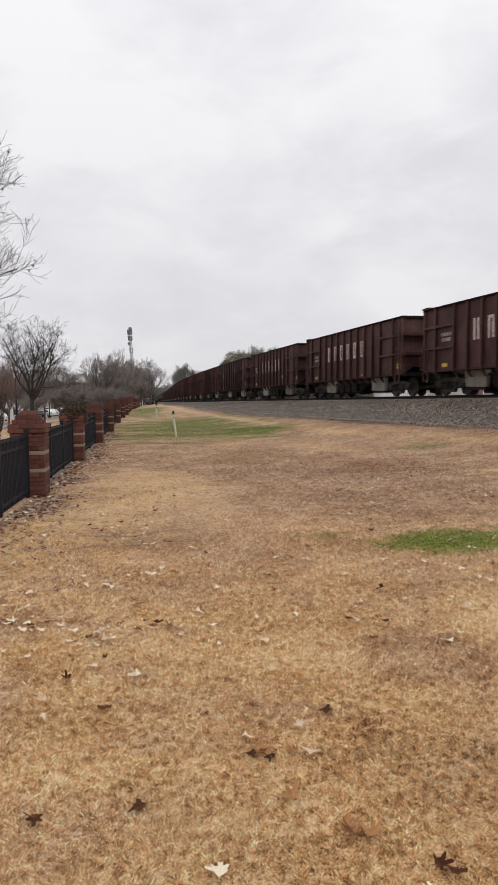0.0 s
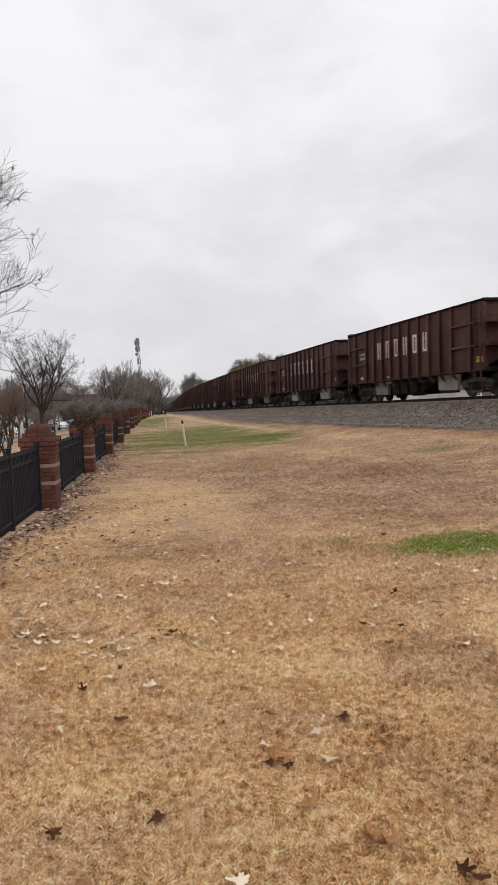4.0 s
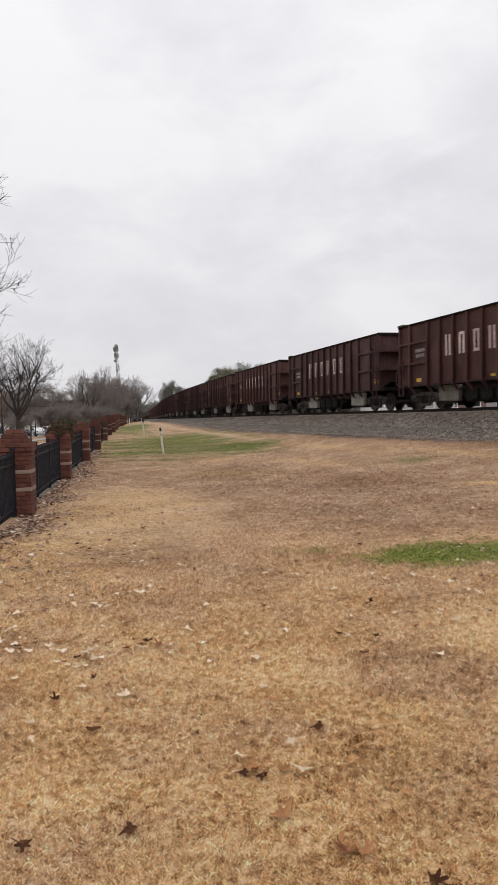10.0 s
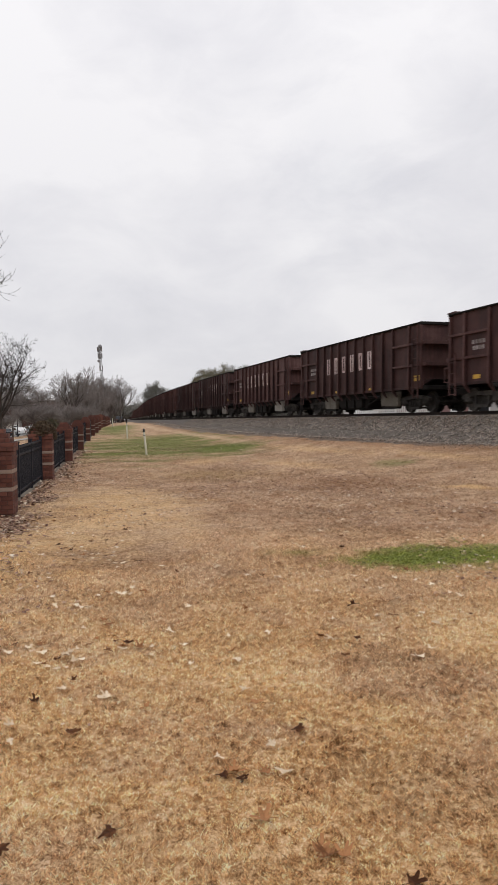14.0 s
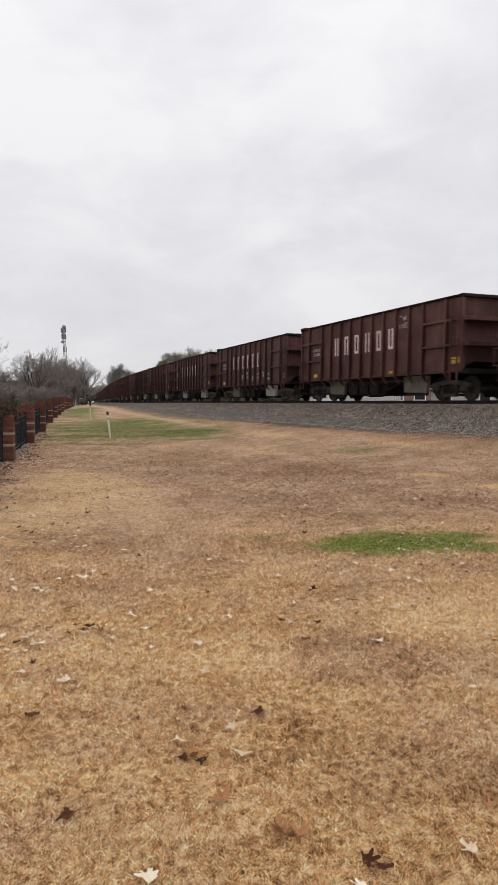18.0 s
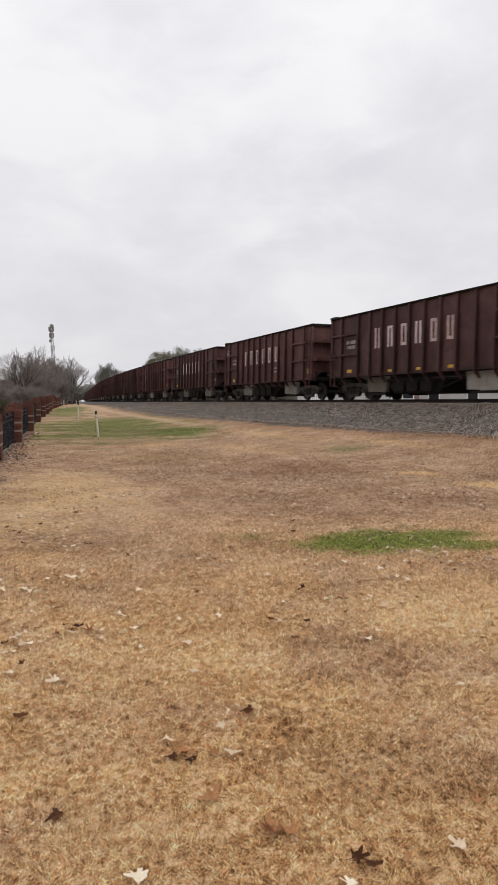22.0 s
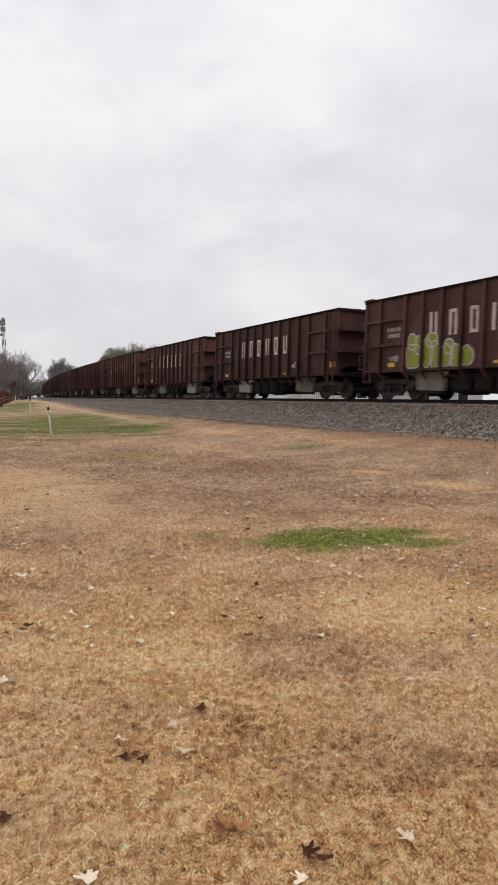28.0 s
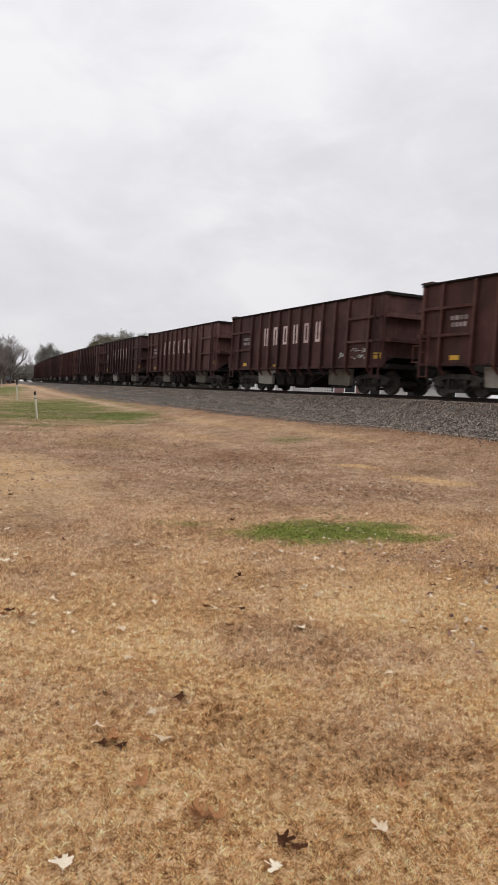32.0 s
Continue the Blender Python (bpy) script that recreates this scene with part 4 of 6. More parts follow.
def build_panel(y0, y1, singly):
    """A run of black steel fence between two pillars."""
    root = tagged(empty("fence_panel"), "black steel picket fence panel between brick pillars", "fence", "panels of the fence")
    xa, xb = fence_x(y0), fence_x(y1)
    za, zb = float(ground_z(xa, y0)), float(ground_z(xb, y1))
    length = math.hypot(y1 - y0, xb - xa)
    root.matrix_basis = pose(xa, y0, za, math.degrees(math.atan2(zb - za, length)), 0, -math.degrees(math.atan2(xb - xa, y1 - y0)))
    m = M["fence_black"]
    for z in (1.06, 0.90, 0.14):
        part("rail", Shape().box(-0.02, 0.02, 0.0, length, z - 0.022, z + 0.022), m, root, bevel=0.004)
    n = max(2, round(length / 2.1))
    for i in range(n + 1):
        y = 0.05 + (length - 0.1) * i / n
        p = part("post", Shape().box(-0.034, 0.034, y - 0.034, y + 0.034, -0.1, 1.16), m, root, bevel=0.004)
        part("post_cap", Shape().box(-0.042, 0.042, y - 0.042, y + 0.042, 1.16, 1.185), m, p)
    bar = Shape().box(-0.0125, 0.0125, -0.0125, 0.0125, 0.05, 1.10).mesh("picket", m)
    k = int(length / 0.1)
    joined = Shape()
    for i in range(k):
        y = 0.1 + (length - 0.2) * i / (k - 1)
        if singly:
            part("picket", bar, m, root).location = (0, y, 0)
        else:
            joined.box(-0.0125, 0.0125, y - 0.0125, y + 0.0125, 0.05, 1.10)
    if not singly:
        tagged(part("picket_run", joined, m, root), kind="stuff")


def build_fence():
    cache = {}
    for i, y in enumerate(PILLARS):
        if i:
            build_pillar(y, i in (1, 2, 3), cache, i)
    for i, (a, b) in enumerate(zip(PILLARS, PILLARS[1:])):
        build_panel(a + PW, b - PW, i < 3)
    # concrete mow strip under the fence
    ys = np.arange(13, 133, 1.0)
    rows, k = [], 0
    for y in ys:
        x = fence_x(y)
        for dx in (-0.12, 0.11):
            rows.append((x + dx, y, float(ground_z(x, y)) + 0.012))
    i = np.arange(len(ys) * 2).reshape(-1, 2)
    q = np.stack([i[:-1, 0], i[:-1, 1], i[1:, 1], i[1:, 0]], -1)
    s = Shape().add(rows, [tuple(f) for f in q.tolist()])
    ob = new("mow_strip", s.mesh("mow_strip", M["concrete"]))
    mod = ob.modifiers.new("thick", "SOLIDIFY")
    mod.thickness, mod.offset = 0.12, -1
    tagged(ob, "narrow weathered concrete strip under the fence", "concrete strip", kind="structure")


build_fence()


def build_vine(y):
    """A vine that has grown into a rounded clump over a pillar's cap, with stems down its back."""
    nr = np.random.default_rng(61)
    x = fence_x(y)
    root = tagged(empty("vine_clump"), "olive-brown winter vine grown over the cap of a brick pillar", "vine")
    root.location = (x, y, float(ground_z(x, y)))
    n = 5200
    d = nr.normal(0, 1, (n, 3))
    d /= np.linalg.norm(d, axis=1, keepdims=True)
    c = d * nr.uniform(0.82, 1.06, (n, 1)) * [0.35, 0.35, 0.40] + [0.04, 0, 1.19]
    c = c[c[:, 2] > 1.13 + 0.05 * np.sin(9 * c[:, 0]) + 0.04 * np.sin(13 * c[:, 1])]
    n = len(c)
    a = nr.normal(0, 1, (n, 3))
    a /= np.linalg.norm(a, axis=1, keepdims=True)
    b = np.cross(a, nr.normal(0, 1, (n, 3)))
    b /= np.linalg.norm(b, axis=1, keepdims=True)
    s = nr.uniform(0.018, 0.040, (n, 1))
    v = np.stack([c - a * s, c + b * s * 0.6, c + a * s, c - b * s * 0.6], 1)
    part("foliage", fast_mesh("foliage", v.reshape(-1, 3), np.arange(n * 4), 4, [M["shrub_brown"]]), None, root)
    stems = Shape()
    for k in range(5):
        u = -0.16 + 0.08 * k
        stems.tube((-PW - 0.03, u, 0.0), (-PW - 0.025, u * 0.7, 0.7), 0.012, 0.01, 5).tube((-PW - 0.025, u * 0.7, 0.7), (-PW - 0.05, u * 1.2, 1.25), 0.01, 0.007, 5)
    part("stems", stems, M["bark"], root)


build_vine(PILLARS[2])


# ------------------------------------------------------------------ marker stakes
def build_stake(x, y, lean, height):
    root = tagged(empty("marker_stake"), "leaning white marker stake with a black cap", "stake", "stakes along the track")
    root.matrix_basis = pose(x, y, float(ground_z(x, y)) - 0.05, 0, lean, 0)
    part("pole", Shape().lathe([(0.0, 0.042), (height * 0.87, 0.042)], "z", 10), M["stake_white"], root)
    part("cap", Shape().lathe([(height * 0.87, 0.046), (height * 0.98, 0.046), (height, 0.03)], "z", 10), M["stake_black"], root, "black cap")
    part("band", Shape().lathe([(height * 0.74, 0.044), (height * 0.765, 0.044)], "z", 10), M["stake_black"], root, "thin black band")


build_stake(1.02, 30.4, -5.5, 1.2)
build_stake(0.31, 46.0, -1.5, 1.2)
build_stake(-1.05, 81.0, -1.0, 1.2)
build_stake(-1.6, 118.0, 1.0, 1.2)


# ------------------------------------------------------------------ trees
def tubes_mesh(name, segs, sides, mats):
    """Tapered tubes from rows of x, y, z, x, y, z, r, r."""
    a = np.asarray(segs, float)
    p, q, r0, r1 = a[:, :3], a[:, 3:6], a[:, 6], a[:, 7]
    d = q - p
    d /= np.linalg.norm(d, axis=1, keepdims=True) + 1e-9
    ref = np.where(np.abs(d[:, 2:3]) > 0.9, [[1.0, 0, 0]], [[0, 0, 1.0]])
    u = np.cross(d, ref)
    u /= np.linalg.norm(u, axis=1, keepdims=True) + 1e-9
    w = np.cross(d, u)
    ang = 2 * np.pi * np.arange(sides) / sides
    ring = u[:, None] * np.cos(ang)[None, :, None] + w[:, None] * np.sin(ang)[None, :, None]
    v = np.concatenate([p[:, None] + ring * r0[:, None, None], q[:, None] + ring * r1[:, None, None]], 1)
    n = len(a)
    k = np.arange(sides)
    base = np.stack([k, (k + 1) % sides, sides + (k + 1) % sides, sides + k], -1)
    f = (np.arange(n)[:, None, None] * 2 * sides + base[None]).reshape(-1, 4)
    return fast_mesh(name, v.reshape(-1, 3), f, 4, mats, smooth=True)


def grow(rng, height, spread, bole, up, levels, kids, stems=1, gnarl=0.13):
    """Branch segments of a bare tree, split into thick limbs and fine twigs: a straight bole, limbs that fan out and turn up, twigs on them."""
    limbs, twigs = [], []

    def run(p, d, length, r, pieces, wander, lift):
        pts, rr = [p], [r]
        for i in range(pieces):
            d = (d + Vector((rng.gauss(0, wander), rng.gauss(0, wander), rng.gauss(0, wander * 0.6) + lift))).normalized()
            p = p + d * (length / pieces)
            pts.append(p)
            rr.append(max(0.003, r * (1 - 0.6 * (i + 1) / pieces)))
        return pts, rr, d

    def branch(p, d, length, r, level):
        pieces = 5 if level == 1 else 4 if level == 2 else 3
        pts, rr, d1 = run(p, d, length, r, pieces, gnarl, up * 0.14)
        for i in range(pieces):
            (limbs if level < 3 else twigs).append((*pts[i], *pts[i + 1], rr[i], rr[i + 1]))
        if level >= levels:
            return
        n = kids[min(level, len(kids) - 1)]
        for i in range(n):
            f = 0.32 + 0.68 * (i + rng.random()) / n
            j = min(pieces - 1, int(f * pieces))
            base = pts[j].lerp(pts[j + 1], f * pieces - j)
            along = (pts[j + 1] - pts[j]).normalized()
            side = Vector((rng.gauss(0, 1), rng.gauss(0, 1), rng.gauss(0, 0.5)))
            side = (side - along * side.dot(along)).normalized()
            o = rng.uniform(0.45, 0.95) * spread
            nd = (along + side * o + Vector((0, 0, 0.15 * up))).normalized()
            branch(base, nd, length * (rng.uniform(0.42, 0.66) if level < 2 else rng.uniform(0.55, 0.8)) * (1.15 - 0.45 * f), rr[j] * rng.uniform(0.45, 0.65), level + 1)

    for s in range(stems):
        a = rng.uniform(0, 2 * math.pi)
        lean = 0.03 if stems == 1 else rng.uniform(0.10, 0.30)
        d = Vector((math.cos(a) * lean, math.sin(a) * lean, 1)).normalized()
        r = bole / (1 if stems == 1 else 1.6)
        pts, rr, d = run(Vector((0, 0, -0.1)), d, height * 0.30, r, 4, 0.03, 0.0)
        rr = [r * (1.25 if i == 0 else 1.0 - 0.07 * i) for i in range(5)]
        for i in range(4):
            limbs.append((*pts[i], *pts[i + 1], rr[i], rr[i + 1]))
        n = kids[0] if stems == 1 else 3
        for i in range(n):
            b = a + 2 * math.pi * (i + rng.uniform(-0.25, 0.25)) / n
            tilt = (0.22 + 0.78 * ((i * 0.618) % 1.0)) * spread * rng.uniform(0.85, 1.1)
            nd = Vector((math.cos(b) * tilt, math.sin(b) * tilt, 1)).normalized()
            f = rng.uniform(0.72, 1.0) if i else 1.0
            branch(pts[3].lerp(pts[4], (f - 0.7) / 0.3), nd, height * (0.66 - 0.14 * tilt) * rng.uniform(0.92, 1.05), r * rng.uniform(0.42, 0.58), 1)
    return limbs, twigs


def bare_tree(x, y, height, seed, radius, fine, spread=0.9, bole=0.16, up=0.5, levels=4, kids=(5, 5, 4, 4), stems=1, twig="twig", label="", name="bare_tree", gnarl=0.13):
    """height and radius of the crown; fine: how thin its last twigs are."""
    rng = random.Random(seed)
    limbs, twigs = grow(rng, height, spread, bole, up, levels, kids, stems, gnarl)
    tops = sorted(s[5] for s in twigs)
    k = height / tops[int(len(tops) * 0.9995)]
    reach = sorted(math.hypot(s[3], s[4]) for s in twigs)
    flat = radius / reach[int(len(reach) * 0.95)]
    fit = lambda rows: [(r[0] * flat, r[1] * flat, r[2] * k, r[3] * flat, r[4] * flat, r[5] * k, max(r[6], fine), max(r[7], fine * 0.7)) for r in rows]
    limbs, twigs = fit(limbs), fit(twigs)
    root = tagged(empty(name), label or "leafless grey-brown street tree with fine upswept twigs", "tree")
    root.location = (x, y, float(ground_z(x, y)))
    part("trunk", tubes_mesh("trunk", limbs, 6 if height > 8 else 4, [M["bark" if twig != "twig" else "bark_hazed"]]), None, root)
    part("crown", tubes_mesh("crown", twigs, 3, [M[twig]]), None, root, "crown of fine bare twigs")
    return root, twigs


def again(proto, x, y, scale, turn):
    """Another tree of the same growth, turned and scaled."""
    return copy_thing(proto, pose(x, y, float(ground_z(x, y)), 0, 0, turn) @ Matrix.Diagonal((scale, scale, scale, 1)))


def leafy_tree(x, y, height, radius, seed, mat, leaves, size, label, gap=0.45, name="leafy_tree"):
    """A trunk with limbs and a crown of many small leaves in clumps."""
    rng = random.Random(seed)
    nr = np.random.default_rng(seed)
    limbs, twigs = grow(rng, height * 0.8, 1.2, 0.22, 0.2, 3, (10, 7, 6))
    root = tagged(empty(name), label, "tree")
    root.location = (x, y, float(ground_z(x, y)))
    tops, wides = sorted(s[5] for s in twigs), sorted(math.hypot(s[3], s[4]) for s in twigs)
    k = height * 0.95 / tops[int(len(tops) * 0.98)]
    wide = wides[int(len(wides) * 0.96)] * k
    kx = radius / wide
    put = lambda rows: [(r[0] * k * kx, r[1] * k * kx, r[2] * k, r[3] * k * kx, r[4] * k * kx, r[5] * k, r[6], r[7]) for r in rows]
    limbs, twigs = put(limbs), put(twigs)
    part("trunk", tubes_mesh("trunk", limbs, 4, [M["bark"]]), None, root)
    tips = np.array([r[3:6] for r in twigs])
    inside = lambda p: (p[:, 0] / radius) ** 2 + (p[:, 1] / radius) ** 2 + ((p[:, 2] - height * 0.58) / (height * 0.44)) ** 2
    tips = tips[(tips[:, 2] > height * 0.2) & (inside(tips) < 0.9)]
    # clumps that round the crown out, with gaps between them
    fill = nr.normal(0, 1, (240, 3))
    fill = fill / np.linalg.norm(fill, axis=1, keepdims=True) * nr.uniform(0.45, 0.88, (240, 1)) * [radius, radius, height * 0.42] + [0, 0, height * 0.58]
    fill = fill[nr.random(240) < gap + 0.2]
    tips = np.concatenate([tips[nr.permutation(len(tips))[:260]], fill])
    pick = tips[nr.integers(0, len(tips), leaves)]
    c = pick + np.clip(nr.normal(0, radius * 0.066, pick.shape), -radius * 0.14, radius * 0.14)
    a = nr.normal(0, 1, (leaves, 3))
    a /= np.linalg.norm(a, axis=1, keepdims=True)
    b = np.cross(a, nr.normal(0, 1, (leaves, 3)))
    b /= np.linalg.norm(b, axis=1, keepdims=True)
    s = size * nr.uniform(0.6, 1.4, (leaves, 1))
    v = np.stack([c - a * s, c + b * s * 0.55, c + a * s, c - b * s * 0.55], 1)
    part("crown", fast_mesh("crown", v.reshape(-1, 3), np.arange(leaves * 4), 4, [M[mat]]), None, root, "crown of small leaves in ragged clumps")
    return root


def build_trees():
    # the tall tree just over the fence, of which the outer boughs hang into view
    root, twigs = bare_tree(-8.4, 21.0, 13.5, 24, 5.0, 0.0056, 1.3, 0.16, 0.75, 5, (16, 7, 5, 4, 3), twig="twig_dark", gnarl=0.16, label="tall leafless tree with long upswept twigs and a few dead leaves")
    rng = random.Random(3)
    tips = [t for t in twigs if t[3] > 3.6 and t[5] > 3.5]
    for k in range(34):
        t = rng.choice(tips)
        lf = Shape().add([(0, 0, 0), (0.03, 0.01, -0.04), (0.0, 0.02, -0.11), (-0.03, -0.01, -0.05)], [(0, 1, 2, 3)])
        o = part("dead_leaf", lf, M["bark"], root)
        o.matrix_local = pose(t[3], t[4], t[5], 0, 0, rng.uniform(0, 360))
    bare_tree(-9.0, 54.3, 8.4, 17, 3.3, 0.0085, 1.7, 0.19, 0.36, 5, (8, 6, 4, 4, 3), twig="twig_dark", label="broad leafless street tree with a dark forked trunk")
    myrtle, _ = bare_tree(-7.6, 35.0, 4.2, 21, 1.5, 0.006, 0.6, 0.07, 0.7, 4, (3, 4, 4, 4), stems=4, twig="twig_red", label="multi-stemmed ornamental tree with reddish bare twigs")
    for x, y, h, a in ((-8.9, 39.5, 4.0, 70), (-9.7, 46.0, 4.4, 150), (-10.8, 52.0, 4.4, 220), (-9.0, 31.5, 3.9, 300)):
        again(myrtle, x, y, h / 4.2, a)
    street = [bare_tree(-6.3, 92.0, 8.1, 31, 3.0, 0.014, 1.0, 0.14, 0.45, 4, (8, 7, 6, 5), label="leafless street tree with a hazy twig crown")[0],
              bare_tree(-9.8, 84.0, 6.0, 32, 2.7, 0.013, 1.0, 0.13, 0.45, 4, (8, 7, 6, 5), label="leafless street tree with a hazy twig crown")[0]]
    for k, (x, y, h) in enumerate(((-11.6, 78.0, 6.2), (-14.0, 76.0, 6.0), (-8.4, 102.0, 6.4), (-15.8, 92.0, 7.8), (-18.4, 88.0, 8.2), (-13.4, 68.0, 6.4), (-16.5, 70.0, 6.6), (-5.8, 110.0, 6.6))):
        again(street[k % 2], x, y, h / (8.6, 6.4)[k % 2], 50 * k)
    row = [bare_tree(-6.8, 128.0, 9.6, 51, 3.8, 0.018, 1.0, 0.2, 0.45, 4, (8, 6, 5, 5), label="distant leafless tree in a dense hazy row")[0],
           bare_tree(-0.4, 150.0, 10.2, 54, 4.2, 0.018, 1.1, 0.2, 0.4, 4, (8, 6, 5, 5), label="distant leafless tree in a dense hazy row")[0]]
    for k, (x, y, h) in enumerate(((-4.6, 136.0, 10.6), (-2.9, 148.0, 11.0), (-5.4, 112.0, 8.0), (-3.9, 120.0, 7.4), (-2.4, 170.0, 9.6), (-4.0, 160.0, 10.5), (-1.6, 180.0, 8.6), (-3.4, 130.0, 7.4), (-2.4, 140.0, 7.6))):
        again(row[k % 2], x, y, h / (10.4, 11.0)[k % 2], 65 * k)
    # brushy hedge of bare stems behind the fence
    brush = [bare_tree(fence_x(80) - 2.0, 80.0, 2.6, 70, 1.5, 0.010, 0.9, 0.045, 0.6, 4, (4, 5, 5, 5), stems=5, label="low thicket of bare brown stems by the fence", name="bare_shrub")[0],
             bare_tree(fence_x(88) - 2.6, 88.0, 2.6, 71, 1.5, 0.010, 0.9, 0.045, 0.6, 4, (4, 5, 5, 5), stems=5, label="low thicket of bare grey stems by the fence", name="bare_shrub")[0]]
    for k in range(30):
        y = 76 + k * 3.6
        again(brush[k % 2], fence_x(y) - 1.7 - rng.uniform(0, 2.4), y + rng.uniform(-2, 2), (rng.uniform(1.1, 1.9) + 0.012 * y) / 2.6, rng.uniform(0, 360))
    for k in range(7):
        again(brush[k % 2], -4.6 - 1.0 * k + rng.uniform(-0.4, 0.4), 64 + 2.3 * (k % 6) + rng.uniform(-1, 1), rng.uniform(0.9, 1.3), rng.uniform(0, 360))
    for x, y, h, r, s in ((-2.82, 30.4, 1.6, 0.34, 93), (-3.75, 38.5, 1.6, 0.4, 94)):
        leafy_tree(x, y, h, r, s, "shrub", 6500, 0.028, "round dark evergreen shrub behind the fence", name="evergreen_shrub")
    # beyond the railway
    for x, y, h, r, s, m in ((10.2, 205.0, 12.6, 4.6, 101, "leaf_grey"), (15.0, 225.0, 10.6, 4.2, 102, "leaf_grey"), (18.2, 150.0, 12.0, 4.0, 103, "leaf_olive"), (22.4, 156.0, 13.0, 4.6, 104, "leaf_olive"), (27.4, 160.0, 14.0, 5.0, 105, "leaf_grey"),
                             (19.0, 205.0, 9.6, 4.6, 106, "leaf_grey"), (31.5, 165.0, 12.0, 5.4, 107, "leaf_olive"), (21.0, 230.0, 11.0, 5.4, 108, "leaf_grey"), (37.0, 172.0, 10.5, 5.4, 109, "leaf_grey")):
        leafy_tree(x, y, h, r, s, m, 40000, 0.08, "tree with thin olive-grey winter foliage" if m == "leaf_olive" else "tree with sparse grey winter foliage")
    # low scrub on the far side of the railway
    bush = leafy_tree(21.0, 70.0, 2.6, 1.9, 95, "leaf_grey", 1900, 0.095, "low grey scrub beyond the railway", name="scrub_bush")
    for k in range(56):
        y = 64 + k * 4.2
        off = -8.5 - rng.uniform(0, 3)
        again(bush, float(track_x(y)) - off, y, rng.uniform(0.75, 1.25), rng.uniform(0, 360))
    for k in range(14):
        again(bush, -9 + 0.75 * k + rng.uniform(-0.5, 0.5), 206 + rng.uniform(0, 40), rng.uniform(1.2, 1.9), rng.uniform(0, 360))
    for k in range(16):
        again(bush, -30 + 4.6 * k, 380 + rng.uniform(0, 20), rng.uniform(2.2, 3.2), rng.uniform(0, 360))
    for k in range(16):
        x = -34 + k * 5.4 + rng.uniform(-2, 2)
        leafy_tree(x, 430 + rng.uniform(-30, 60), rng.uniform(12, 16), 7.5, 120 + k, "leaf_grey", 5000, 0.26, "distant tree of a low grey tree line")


build_trees()


# ------------------------------------------------------------------ tower, street, buildings, vehicles
def build_tower(x, y, height):
    root = tagged(empty("cell_tower"), "slender galvanised lattice cell tower with antenna panels", "tower")
    root.matrix_basis = pose(x, y, 0, 0, -3.0, 0)
    w0, w1 = 0.95, 0.5
    leg = lambda k, z: ((w0 + (w1 - w0) * z / height) * math.cos(2.1 * k + 0.5), (w0 + (w1 - w0) * z / height) * math.sin(2.1 * k + 0.5), z)
    for k in range(3):
        part("leg", Shape().tube(leg(k, 0), leg(k, height), 0.11, 0.08, 6), M["tower"], root)
    br = Shape()
    n = 16
    for i in range(n):
        z0, z1 = height * i / n, height * (i + 1) / n
        for k in range(3):
            br.tube(leg(k, z0), leg((k + 1) % 3, z1), 0.06, n=4)
            br.tube(leg(k, z1), leg((k + 1) % 3, z1), 0.06, n=4)
    part("bracing", br, M["tower"], root)
    for z, r in ((height - 0.6, 0.95), (height - 3.2, 0.85), (height - 8.4, 0.75)):
        part("antenna_ring", Shape().lathe([(z - 1.25, r), (z - 1.18, r + 0.06), (z - 1.11, r)], "z", 12), M["tower"], root)
        for k in range(6 if r > 0.8 else 3):
            a = k * (1.047 if r > 0.8 else 2.1) + 0.3
            part("antenna_panel", Shape().box(r * math.cos(a) - 0.16, r * math.cos(a) + 0.16, r * math.sin(a) - 0.10, r * math.sin(a) + 0.10, z - 1.0, z + 0.9), M["panel_white"] if k == 1 else M["tower"], root)
    part("mast", Shape().tube((0, 0, height - 1), (0, 0, height + 1.0), 0.05), M["tower"], root)
    part("dish", Shape().lathe([(-0.5, 0.2), (-0.35, 0.6), (-0.1, 0.8), (0.0, 0.8)], "y", 14, 0, (0.3, -0.9, height + 0.5)), M["tower"], root, "round microwave dish")
    part("dish", Shape().lathe([(-0.4, 0.2), (-0.3, 0.5), (-0.1, 0.65), (0.0, 0.65)], "y", 14, 0, (-0.6, -0.9, height - 5.6)), M["tower"], root, "round microwave dish")


build_tower(-7.0, 300.0, 32.6)


def draped(name, mat, xs, ys, lift, label, category):
    """A paved strip that follows the ground."""
    gx, gy = np.meshgrid(np.asarray(xs, float), np.asarray(ys, float))
    gz = ground_z(gx, gy) + lift
    i = np.arange(gx.size).reshape(gx.shape)
    q = np.stack([i[:-1, :-1], i[:-1, 1:], i[1:, 1:], i[1:, :-1]], -1)
    me = fast_mesh(name, np.stack([gx, gy, gz], -1).reshape(-1, 3), q, 4, [mat])
    return tagged(new(name, me), label, category, kind="structure")


draped("road", M["asphalt"], np.linspace(-21, -13.6, 8), np.arange(10, 260, 3.0), 0.03, "grey asphalt street beyond the fence", "road")
draped("pavement", M["paving"], np.linspace(-13.3, -11.7, 4), np.arange(10, 260, 3.0), 0.06, "pale concrete sidewalk along the street", "sidewalk")
draped("drive", M["paving"], np.linspace(-11.6, -3.6, 9), np.arange(58, 63, 1.0), 0.05, "pale concrete drive to the street", "drive")


